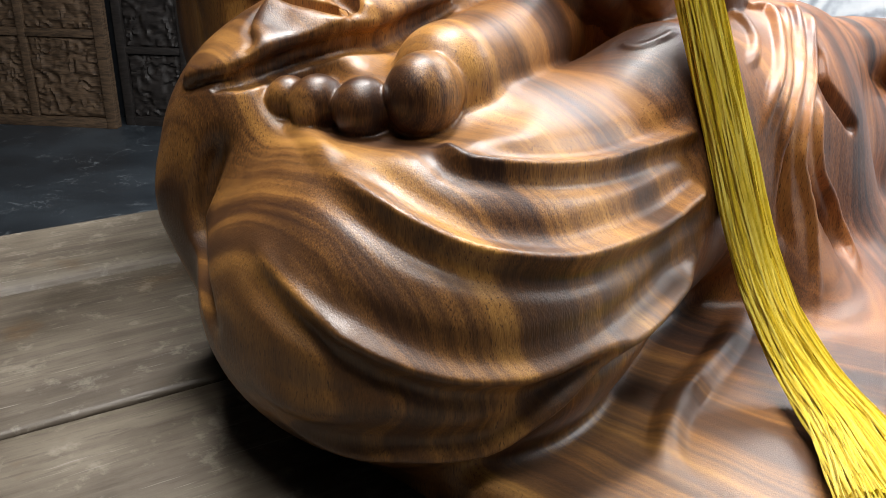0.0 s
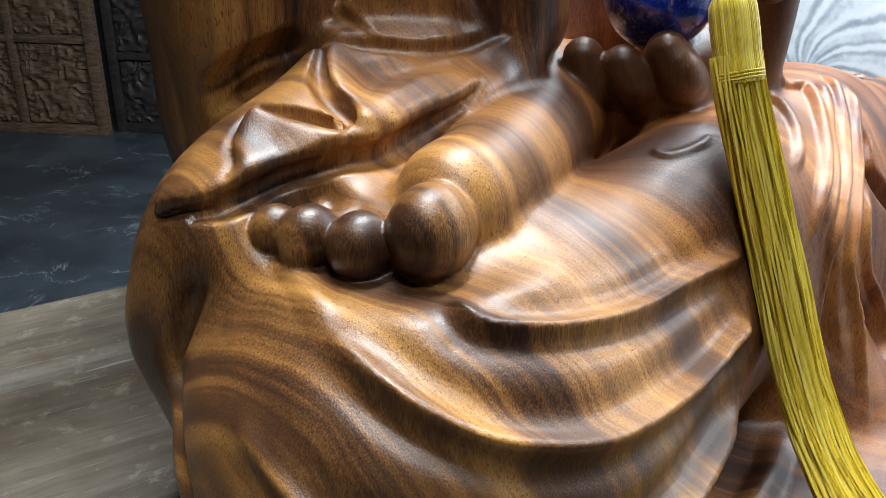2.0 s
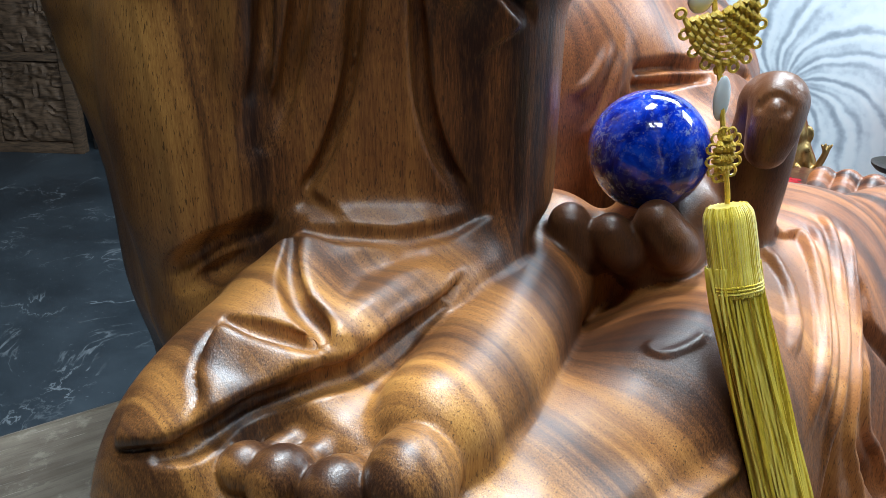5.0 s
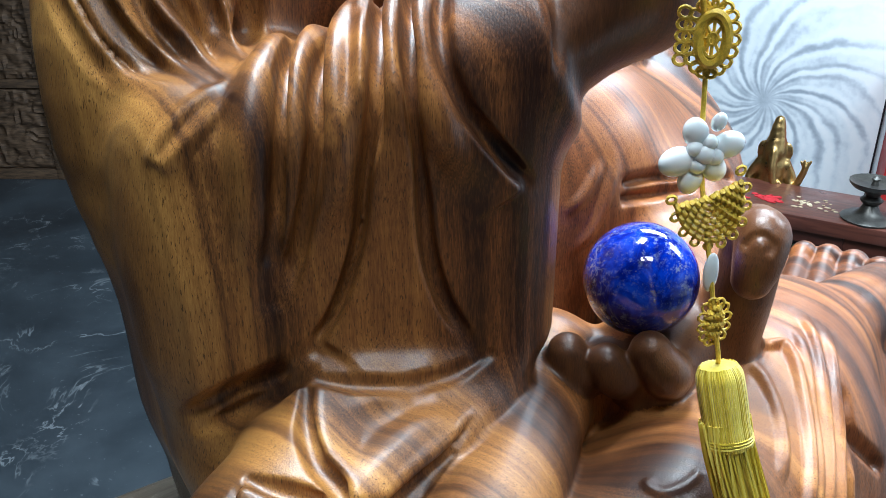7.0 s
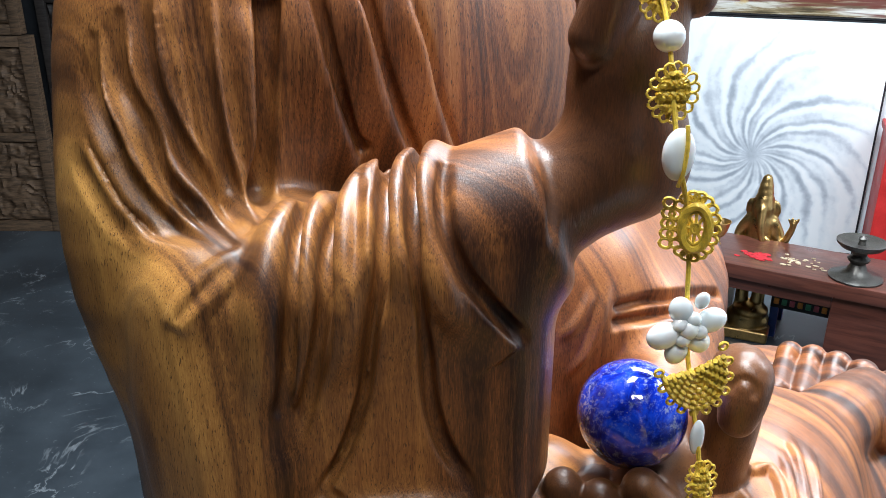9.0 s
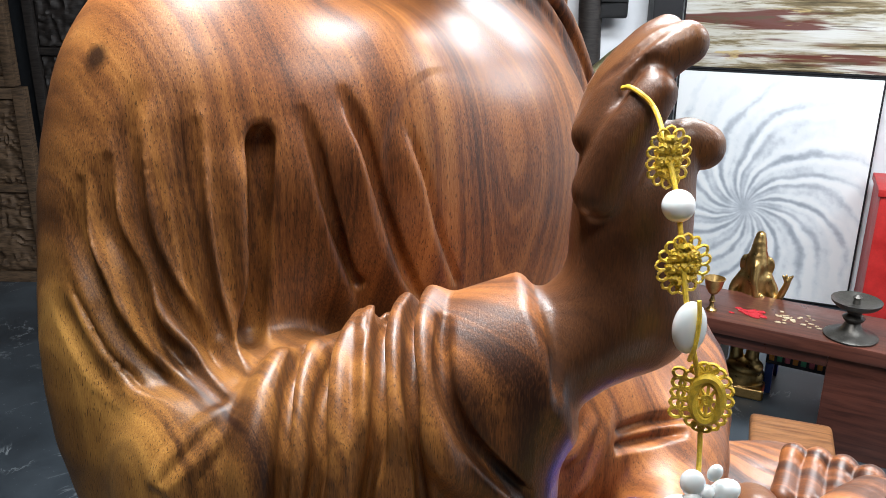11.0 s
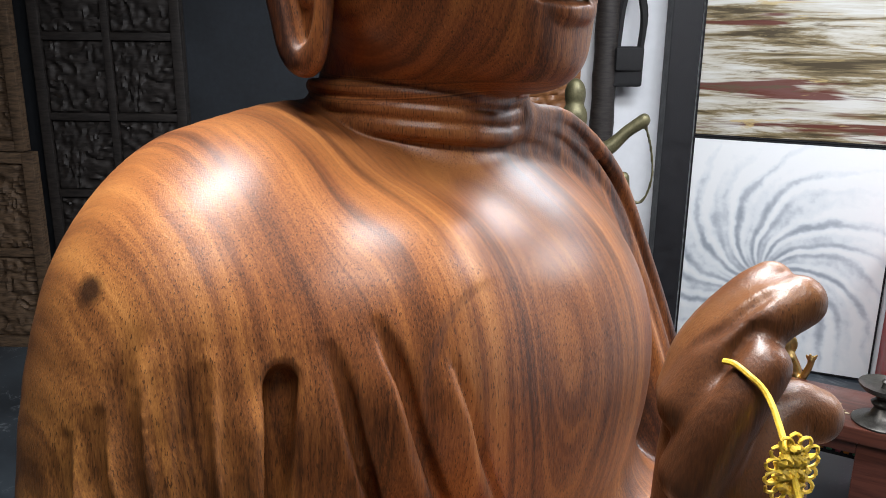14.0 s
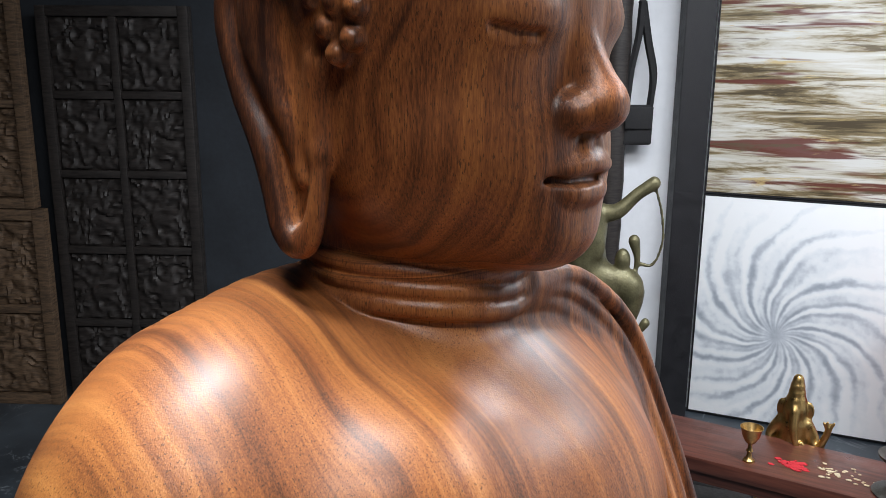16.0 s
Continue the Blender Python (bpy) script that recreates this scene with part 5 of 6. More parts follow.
fold("valley", [(-0.2168, 0.0354, 1.4359), (-0.2252, 0.0343, 1.4235), (-0.2312, 0.0376, 1.4002), (-0.2343, 0.0418, 1.3732), (-0.2356, 0.0471, 1.3392), (-0.2353, 0.0531, 1.3102), (-0.2427, 0.0747, 1.2932), (-0.2488, 0.0876, 1.2892)], 0.0110, 0.0060, (0.3, 0.3))
fold("edge", [(-0.2698, 0.0571, 1.2870), (-0.2733, 0.0368, 1.2884), (-0.2788, 0.0196, 1.3020), (-0.2804, 0.0035, 1.3227), (-0.2789, -0.0116, 1.3416)], 0.0200, 0.0060, (0.3, 0.3))
fold("valley", [(-0.2809, -0.0179, 1.3351), (-0.2835, 0.0002, 1.3136), (-0.2811, 0.0183, 1.2939), (-0.2760, 0.0399, 1.2835)], 0.0120, 0.0050, (0.3, 0.3))
fold("ridge", [(-0.2063, 0.0487, 1.4134), (-0.2118, 0.0521, 1.3805), (-0.2150, 0.0550, 1.3396), (-0.2181, 0.0583, 1.3069)], 0.0090, 0.0040, (0.3, 0.3))
fold("edge", [(-0.1810, 0.1243, 1.3196), (-0.1534, 0.0761, 1.3199), (-0.1690, 0.0759, 1.3589), (-0.1750, 0.0713, 1.3953), (-0.1759, 0.0635, 1.4208)], 0.0300, 0.0070, (0.06, 0.3))
tube([(-0.1763, 0.0664, 1.4215, 0.0025), (-0.1709, 0.0717, 1.3948, 0.0042), (-0.1652, 0.0757, 1.3588, 0.0042), (-0.1494, 0.0758, 1.3200, 0.0042), (-0.1814, 0.1242, 1.3222, 0.0025)], k=0.004, cut=True)
fold("edge", [(-0.1092, 0.0917, 1.2949), (-0.1314, 0.0920, 1.3318), (-0.1478, 0.0915, 1.3753), (-0.1540, 0.0855, 1.4081), (-0.1570, 0.0749, 1.4306)], 0.0300, 0.0070, (0.06, 0.3))
tube([(-0.1574, 0.0776, 1.4316, 0.0025), (-0.1513, 0.0846, 1.4075, 0.0042), (-0.1451, 0.0903, 1.3751, 0.0042), (-0.1281, 0.0908, 1.3317, 0.0042), (-0.1098, 0.0945, 1.2954, 0.0025)], k=0.004, cut=True)
fold("edge", [(-0.0860, 0.1020, 1.3010), (-0.1086, 0.1030, 1.3458), (-0.1201, 0.1017, 1.3824), (-0.1314, 0.0951, 1.4168)], 0.0250, 0.0060, (0.06, 0.3))
fold("ridge", [(-0.0967, 0.3677, 0.9286), (-0.1514, 0.3766, 0.9120), (-0.2173, 0.3845, 0.9120), (-0.2571, 0.3959, 0.9120), (-0.2749, 0.4104, 0.9120), (-0.2816, 0.4304, 0.9120)], 0.0119, 0.0070, (0.3, 0.3))
fold("crease", [(-0.0643, 0.0626, 1.6510), (-0.0569, 0.0694, 1.6489), (-0.0469, 0.0751, 1.6460), (-0.0356, 0.0796, 1.6452)], 0.0034, 0.0026, (0.06, 0.06))
fold("crease", [(-0.0627, 0.0634, 1.6480), (-0.0546, 0.0694, 1.6452), (-0.0455, 0.0743, 1.6428)], 0.0034, 0.0012, (0.06, 0.06))
fold("crease", [(-0.1202, 0.2079, 1.4404), (-0.1164, 0.2214, 1.4545), (-0.1073, 0.2322, 1.4666), (-0.0992, 0.2393, 1.4711)], 0.0034, 0.0020, (0.3, 0.3))
fold("crease", [(-0.1322, 0.2220, 1.4291), (-0.1207, 0.2264, 1.4467), (-0.1145, 0.2325, 1.4561), (-0.1101, 0.2396, 1.4516)], 0.0037, 0.0025, (0.3, 0.3))
fold("ridge", [(-0.1631, 0.2899, 1.0910), (-0.1672, 0.2954, 1.0897), (-0.1655, 0.3037, 1.0911), (-0.1565, 0.3112, 1.0955), (-0.1468, 0.3131, 1.0988)], 0.0040, 0.0015, (0.06, 0.06))
fold("valley", [(-0.2503, 0.1328, 1.1430), (-0.2663, 0.1144, 1.1310), (-0.2843, 0.0955, 1.1189), (-0.2946, 0.0622, 1.0951)], 0.0120, 0.0070, (0.3, 0.3))
tube([(-0.1974, 0.0586, 1.4141, 0.0051), (-0.1947, 0.0506, 1.4029, 0.0085), (-0.1992, 0.0520, 1.3780, 0.0085), (-0.2050, 0.0521, 1.3432, 0.0085), (-0.2123, 0.0535, 1.3062, 0.0085), (-0.2222, 0.0682, 1.3035, 0.0051)], k=0.004, cut=True)
tube([(-0.2684, -0.0060, 1.3891, 0.0022), (-0.2707, -0.0012, 1.3590, 0.0036), (-0.2716, 0.0134, 1.3326, 0.0036), (-0.2717, 0.0183, 1.3233, 0.0036), (-0.2682, 0.0312, 1.3040, 0.0036), (-0.2656, 0.0508, 1.2936, 0.0022)], k=0.004, cut=True)
tube([(-0.2676, -0.0062, 1.3888, 0.0018), (-0.2738, -0.0002, 1.3600, 0.0034), (-0.2745, 0.0149, 1.3335, 0.0034), (-0.2746, 0.0200, 1.3241, 0.0034), (-0.2707, 0.0333, 1.3048, 0.0034), (-0.2652, 0.0505, 1.2929, 0.0018)], k=0.004, cut=True)
tube([(-0.2595, 0.0081, 1.4012, 0.0022), (-0.2619, 0.0125, 1.3690, 0.0036), (-0.2593, 0.0270, 1.3413, 0.0036), (-0.2596, 0.0344, 1.3198, 0.0036), (-0.2527, 0.0478, 1.3000, 0.0036), (-0.2554, 0.0813, 1.2900, 0.0022)], k=0.004, cut=True)
tube([(-0.2587, 0.0078, 1.4010, 0.0018), (-0.2648, 0.0142, 1.3697, 0.0034), (-0.2618, 0.0292, 1.3420, 0.0034), (-0.2618, 0.0369, 1.3207, 0.0034), (-0.2544, 0.0503, 1.3017, 0.0034), (-0.2551, 0.0811, 1.2893, 0.0018)], k=0.004, cut=True)
tube([(-0.2490, 0.0199, 1.4096, 0.0020), (-0.2503, 0.0205, 1.3904, 0.0034), (-0.2529, 0.0260, 1.3667, 0.0034), (-0.2510, 0.0344, 1.3442, 0.0034), (-0.2467, 0.0426, 1.3254, 0.0034), (-0.2394, 0.0530, 1.3031, 0.0034), (-0.2453, 0.0797, 1.2942, 0.0020)], k=0.004, cut=True)
tube([(-0.2483, 0.0194, 1.4093, 0.0017), (-0.2527, 0.0223, 1.3912, 0.0032), (-0.2551, 0.0281, 1.3674, 0.0032), (-0.2529, 0.0367, 1.3448, 0.0032), (-0.2482, 0.0452, 1.3261, 0.0032), (-0.2404, 0.0555, 1.3046, 0.0032), (-0.2451, 0.0796, 1.2934, 0.0017)], k=0.004, cut=True)
tube([(-0.2256, 0.0385, 1.4188, 0.0020), (-0.2288, 0.0387, 1.3944, 0.0034), (-0.2317, 0.0424, 1.3671, 0.0034), (-0.2326, 0.0473, 1.3354, 0.0034), (-0.2313, 0.0530, 1.3087, 0.0034), (-0.2411, 0.0787, 1.2955, 0.0020)], k=0.004, cut=True)
tube([(-0.2251, 0.0379, 1.4186, 0.0017), (-0.2306, 0.0415, 1.3950, 0.0032), (-0.2333, 0.0453, 1.3674, 0.0032), (-0.2338, 0.0503, 1.3360, 0.0032), (-0.2321, 0.0561, 1.3096, 0.0032), (-0.2409, 0.0786, 1.2947, 0.0017)], k=0.004, cut=True)
tube([(-0.2551, 0.1367, 1.1415, 0.0027), (-0.2618, 0.1249, 1.1273, 0.0045), (-0.2755, 0.0990, 1.1099, 0.0045), (-0.2942, 0.0776, 1.0935, 0.0027)], k=0.004, cut=True)
tube([(-0.2547, 0.1364, 1.1409, 0.0022), (-0.2667, 0.1242, 1.1291, 0.0043), (-0.2793, 0.1026, 1.1097, 0.0043), (-0.2934, 0.0774, 1.0935, 0.0022)], k=0.004, cut=True)
tube([(-0.1421, 0.1893, 1.3484, 0.0021), (-0.1490, 0.2047, 1.3385, 0.0035), (-0.1529, 0.2136, 1.3255, 0.0035), (-0.1595, 0.2194, 1.3068, 0.0035), (-0.1629, 0.2257, 1.2939, 0.0021)], k=0.004, cut=True)
STATUE = Matrix(((0.62, 0.785, 0, 0.69 * 0.62 - 0.53 * 0.785), (0.785, -0.62, 0, 0.69 * 0.785 + 0.53 * 0.62), (0, 0, 1, 0), (0, 0, 0, 1)))
# rest on the table
plane_low = TOP - 0.001
buddha = new("seated_statue", carved_mesh("seated_statue", FORMS, (-0.46, -0.2, plane_low), (0.46, 0.5, 1.9), CELL, WOOD, HANDS, DARK_HANDS))
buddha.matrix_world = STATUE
tagged(buddha, "polished brown carved hardwood seated statue in a pleated robe", "statue")

# ---- blue stone in the open palm ----
bm = bmesh.new()
bmesh.ops.create_uvsphere(bm, u_segments=96, v_segments=48, radius=0.0345)
ob = tagged(new("stone_sphere", mesh_of(bm, "stone_sphere", LAPIS)), "polished deep blue lapis sphere with pale veins in the open palm", "sphere")
ob.matrix_world = STATUE @ Matrix.Translation((-0.076, 0.235, 1.157))

# ---- knotted hanging with tassel, in the statue's axes ----
hanging = thing("knotted_tassel", STATUE @ Matrix.Translation((-0.15, 0.28, 1.30)), "golden knotted silk hanging with white beads and a long tassel", "tassel")
BASE = Vector((-0.15, 0.28, 1.30))
ACROSS, OUT = Vector((0.72, 0.69, 0.0)).normalized(), Vector((-0.69, 0.72, 0.0)).normalized()
SPOTS = {"ring": (-0.128, 0.243, 1.441), "knot_top": (-0.143, 0.258, 1.4195), "bead": (-0.149, 0.267, 1.401), "knot_high": (-0.155, 0.274, 1.378), "oval": (-0.158, 0.281, 1.352),
         "wheel": (-0.148, 0.286, 1.315), "flower": (-0.150, 0.291, 1.268), "fan": (-0.156, 0.299, 1.241), "drop": (-0.160, 0.307, 1.216), "knot_low": (-0.160, 0.312, 1.192), "tassel": (-0.158, 0.316, 1.168)}


def spot(name, side=0.0, up=0.0, out=0.0):
    return Vector(SPOTS[name]) - BASE + ACROSS * side + OUT * out + Vector((0, 0, up))


part("cord", rope(bmesh.new(), [Vector(q) - BASE for q in ((-0.1238, 0.2245, 1.4435), (-0.1258, 0.2293, 1.4445), (-0.1282, 0.2360, 1.4425), (-0.1285, 0.2418, 1.4385), (-0.1330, 0.2480, 1.4325))] + [ spot("knot_top"), spot("bead"), spot("knot_high"), spot("oval"), spot("wheel"), spot("flower"), spot("fan"), spot("drop"), spot("knot_low"), spot("tassel", 0, 0.004), spot("tassel", 0, -0.012)], 0.0012, 7), CORD, hanging)


def knot(name, wide, high, loops, seed, solid=0.64):
    """A flat cord knot: a braided heart with a rim of small loops."""
    random.seed(seed)
    bm = bmesh.new()
    for row in range(7):
        f = (row - 3) / 3.0
        w = wide * solid * math.sqrt(max(0.08, 1 - f * f))
        pts = [spot(name, -w + 2 * w * i / 8, high * solid * f + (0.0009 if i % 2 else -0.0009), 0.0016 * (1 if (i + row) % 2 else -1)) for i in range(9)]
        rope(bm, pts, 0.00135, 6, steps=3)
    heart = tagged(part("braid", bm, CORD, hanging), kind="stuff")
    bm = bmesh.new()
    for k in range(loops):
        a = 2 * math.pi * (k + 0.5) / loops
        c = spot(name, wide * 0.83 * math.cos(a), high * 0.83 * math.sin(a), random.uniform(-0.001, 0.001))
        d = ACROSS * math.cos(a) + Vector((0, 0, 1)) * math.sin(a)
        e = ACROSS * -math.sin(a) + Vector((0, 0, 1)) * math.cos(a)
        rope(bm, loop_curve(c, 0.0031, 0.0023, d, e, 8), 0.0007, 5, True, steps=2)
        rope(bm, loop_curve(c - d * 0.0042, 0.0028, 0.0022, d, e, 8), 0.0008, 5, True, steps=2)
    tagged(part("loop_rim", bm, CORD, hanging), kind="stuff")
    return heart


def bead(name, rx, rz, label):
    bm = bmesh.new()
    bmesh.ops.create_uvsphere(bm, u_segments=28, v_segments=18, radius=1)
    for v in bm.verts:
        v.co = spot(name) + ACROSS * v.co.x * rx + OUT * v.co.y * rx * (1 if rx == rz else 0.6) + Vector((0, 0, v.co.z * rz))
    part("bead", bm, JADE, hanging, label)


knot("knot_top", 0.0085, 0.0125, 14, 1)
bead("bead", 0.0071, 0.0071, "round white stone bead")
knot("knot_high", 0.0105, 0.0125, 15, 2)
bead("oval", 0.0076, 0.0120, "flat oval white bead")
knot("knot_low", 0.0062, 0.0115, 12, 4)
bead("drop", 0.0036, 0.0098, "slim white bead")
bm = bmesh.new()
rope(bm, [spot("oval", 0.001, 0.014, 0.004), spot("oval", 0.0015, 0.006, 0.0052), spot("oval", 0.001, -0.006, 0.0052), spot("oval", 0.0, -0.014, 0.003)], 0.001, 6)
part("bead_cord", bm, CORD, hanging)
# wheel with spokes
bm = bmesh.new()
UP = Vector((0, 0, 1))
TURN = (ACROSS * 0.85 + OUT * 0.5).normalized()
c = spot("wheel", 0.001, 0.002, 0.004)
for rr, thick in ((0.0085, 0.0021), (0.0062, 0.0009)):
    rope(bm, loop_curve(c, rr * 0.72, rr * 1.25, TURN, UP, 18), thick, 7, True, steps=2)
part("wheel", bm, CORD, hanging)
bm = bmesh.new()
for k in range(8):
    a = math.pi * k / 4
    rope(bm, [tuple(c), tuple(c + TURN * 0.006 * math.cos(a) + UP * 0.0102 * math.sin(a))], 0.0008, 5)
rope(bm, loop_curve(c, 0.0018, 0.0024, TURN, UP, 10), 0.001, 6, True, steps=2)
tagged(part("wheel_web", bm, CORD, hanging), kind="stuff")
bm = bmesh.new()
for k in range(18):
    a = 2 * math.pi * k / 18
    rope(bm, loop_curve(c + TURN * 0.0092 * math.cos(a) + UP * 0.0148 * math.sin(a) - OUT * 0.002, 0.0026, 0.0022, TURN, UP, 8), 0.0009, 5, True, steps=2)
for k in range(5):
    rope(bm, loop_curve(c - TURN * 0.0118 + UP * (0.010 - 0.005 * k) - OUT * 0.002, 0.0028, 0.0024, TURN, UP, 8), 0.0009, 5, True, steps=2)
part("loop_rim", bm, CORD, hanging)
# white flower knot of stone
bm = bmesh.new()
c = spot("flower", -0.001, 0.0, 0.003)
for a, far, size in ((113, 0.0100, 0.0056), (15, 0.0122, 0.0060), (-50, 0.0096, 0.0055), (-107, 0.0132, 0.0054), (199, 0.0118, 0.0066), (66, 0.0150, 0.0034)):
    q = c + ACROSS * far * math.cos(radians(a)) + UP * far * math.sin(radians(a))
    sub = bmesh.ops.create_uvsphere(bm, u_segments=18, v_segments=12, radius=1)["verts"]
    d = ACROSS * math.cos(radians(a)) + UP * math.sin(radians(a))
    e = ACROSS * -math.sin(radians(a)) + UP * math.cos(radians(a))
    for v in sub:
        v.co = q + d * v.co.x * size * 1.3 + e * v.co.y * size * 1.05 + OUT * v.co.z * size * 0.75
for a, far, size in ((0, 0.0, 0.0052), (70, 0.0055, 0.0040), (-15, 0.0058, 0.0040), (150, 0.0052, 0.0040), (245, 0.0058, 0.0040)):
    q = c + ACROSS * far * math.cos(radians(a)) + UP * far * math.sin(radians(a)) + OUT * 0.0022
    for v in bmesh.ops.create_uvsphere(bm, u_segments=14, v_segments=10, radius=1)["verts"]:
        v.co = q + ACROSS * v.co.x * size + UP * v.co.y * size + OUT * v.co.z * size * 0.8
part("flower", bm, JADE, hanging, "carved white stone flower")
# shield-shaped knot
bm = bmesh.new()
TILT_A = ACROSS * 0.94 + UP * 0.34
TILT_B = (UP * 0.94 - ACROSS * 0.34) * 1.45
c = spot("fan", -0.001, 0.010, 0.004)
for row in range(7):
    rr = 0.0016 + 0.0022 * row
    count = 6 + row * 4
    turn_ = [math.pi * (0.97 + 1.06 * i / (count - 1)) for i in range(count)]
    rope(bm, [tuple(c + (TILT_A * math.cos(t) + TILT_B * math.sin(t)) * rr + OUT * (0.0011 if (i + row) % 2 else -0.0011)) for i, t in enumerate(turn_)], 0.00135, 6, steps=3)
tagged(part("braid", bm, CORD, hanging), kind="stuff")
bm = bmesh.new()
for i in range(11):
    t = math.pi * (0.93 + 1.16 * i / 10)
    d = TILT_A * math.cos(t) + TILT_B * math.sin(t)
    rope(bm, loop_curve(c + d * 0.0168, 0.0021, 0.0019, d, d.cross(OUT), 8), 0.0008, 5, True, steps=2)
tagged(part("loop_rim", bm, CORD, hanging), kind="stuff")
# tassel: bound head and long silk strands
LINE = bent([(-0.158, 0.316, 1.170), (-0.162, 0.330, 1.128), (-0.160, 0.357, 1.058), (-0.160, 0.384, 0.992), (-0.166, 0.408, 0.955), (-0.176, 0.436, 0.931), (-0.196, 0.464, 0.924), (-0.222, 0.488, 0.923), (-0.248, 0.510, 0.923)], 6)
LINE = [Vector(p) - BASE for p in LINE]
head = bmesh.new()
prof = [(0.0035, 0.0), (0.0082, 0.001), (0.0102, 0.005), (0.0106, 0.012), (0.0106, 0.02), (0.0104, 0.028), (0.0108, 0.036), (0.0105, 0.041)]
rings = []
axis = (LINE[6] - LINE[0]).normalized()
side_a = axis.cross(OUT).normalized()
side_b = axis.cross(side_a)
for r, s in prof:
    rings.append([head.verts.new(LINE[0] + axis * s + (side_a * math.cos(k * 2 * math.pi / 40) + side_b * math.sin(k * 2 * math.pi / 40)) * r * (1 + 0.035 * (k % 2))) for k in range(40)])
for a, b in zip(rings[:-1], rings[1:]):
    for k in range(40):
        head.faces.new((a[k], a[(k + 1) % 40], b[(k + 1) % 40], b[k]))
head.faces.new(rings[0][::-1])
head.faces.new(rings[-1])
head_ob = part("tassel_head", head, SILK, hanging, "bound silk head of the tassel")
bm = bmesh.new()
for s, r in ((0.018, 0.0104), (0.0195, 0.0104), (0.036, 0.0112), (0.0375, 0.0112), (0.039, 0.0111)):
    rope(bm, loop_curve(LINE[0] + axis * s, r, r, side_a, side_b, 20), 0.0006, 5, True, steps=2)
part("binding", bm, SILK, head_ob)
random.seed(8)
bm = bmesh.new()
for k in range(64):
    a = 2 * math.pi * k / 64
    out_ = side_a * math.cos(a) + side_b * math.sin(a)
    rope(bm, [LINE[0] + axis * (q + random.uniform(-0.0004, 0.0004)) + out_ * (r + 0.0002) for r, q in prof[1:]], 0.00058, 5, steps=3)
tagged(part("head_strand", bm, SILK, head_ob), kind="stuff")
random.seed(9)
bm = bmesh.new()
for i in range(1000):
    a, rr = random.random() * 2 * math.pi, math.sqrt(random.random())
    wob, pts = random.random() * 6.3, []
    last = random.randint(len(LINE) - 4, len(LINE) - 1)
    for j in range(4, last + 1, 2 if i % 3 else 3):
        f = j / (len(LINE) - 1)
        d = (LINE[min(j + 1, len(LINE) - 1)] - LINE[j - 1]).normalized()
        e1 = (ACROSS - d * ACROSS.dot(d)).normalized()
        e2 = d.cross(e1)
        wide = 0.0108 + 0.005 * f + 0.028 * max(0, f - 0.5)
        thick = 0.0098 - 0.003 * f
        pts.append(LINE[j] + e1 * (wide * rr * math.cos(a) + 0.0012 * math.sin(wob + 11 * f) + 0.0006 * math.sin(wob * 3 + 31 * f)) + e2 * (thick * rr * math.sin(a) + 0.0010 * math.sin(wob * 2 + 13 * f)))
    rope(bm, pts, 0.00052, 3, steps=3)
tagged(part("fringe", bm, SILK, hanging, "long golden silk strands"), kind="stuff")

# ---- altar bench and what stands round it ----
BENCH = pose(1.02, 2.70, 0.0, 0, 0, -29.5)
bench = thing("altar_bench", BENCH, "low dark red wooden altar bench, open underneath at one end", "bench")
part("top", block((-0.75, -0.02, 0.343), (1.25, 0.27, 0.393), 0.006), RED_WOOD, bench)
part("apron", block((-0.72, 0.0, 0.30), (0.24, 0.018, 0.343), 0.003), RED_WOOD, bench)
part("side_panel", block((0.24, 0.0, 0.0), (1.2, 0.03, 0.343), 0.004), RED_WOOD, bench)
part("end_panel", block((0.24, 0.034, 0.0), (0.27, 0.25, 0.343), 0.004), RED_WOOD, bench)
for x, y in ((-0.68, 0.03), (-0.68, 0.22), (1.14, 0.22)):
    part("leg", block((x - 0.03, y - 0.025, 0.0), (x + 0.03, y + 0.025, 0.343), 0.004), RED_WOOD, bench)


def on_bench(x, y):
    return BENCH @ Matrix.Translation((x, y, 0.393))


cup = thing("brass_goblet", on_bench(-0.135, 0.045), "small shiny brass goblet on a slender foot", "goblet")
part("foot", lathe([(0.018, 0.0), (0.018, 0.006), (0.009, 0.014), (0.0065, 0.03), (0.011, 0.036), (0.007, 0.043), (0.006, 0.06)], 28), BRASS, cup)
part("bowl", lathe([(0.006, 0.058), (0.016, 0.066), (0.026, 0.085), (0.033, 0.112), (0.036, 0.116), (0.033, 0.117), (0.024, 0.092), (0.01, 0.075)], 32), BRASS, cup)
lamp_ = thing("oil_lamp", on_bench(0.29, 0.06), "dull bronze oil lamp with a wide dish on a turned stem", "oil lamp")
part("foot", lathe([(0.078, 0.0), (0.08, 0.006), (0.07, 0.012), (0.05, 0.014), (0.03, 0.03), (0.022, 0.05), (0.03, 0.06)], 32), BRONZE, lamp_)
part("stem", lathe([(0.03, 0.058), (0.034, 0.066), (0.02, 0.078), (0.026, 0.09), (0.03, 0.10)], 28), BRONZE, lamp_)
part("dish", lathe([(0.03, 0.098), (0.06, 0.104), (0.072, 0.116), (0.074, 0.124), (0.066, 0.122), (0.05, 0.114), (0.03, 0.112)], 36), BRONZE, lamp_)
part("finial", lathe([(0.012, 0.11), (0.009, 0.125), (0.014, 0.133), (0.004, 0.142)], 20), BRONZE, lamp_)
bell = thing("bronze_figurine", on_bench(0.43, 0.10), "small dull bronze figurine on the bench", "figurine")
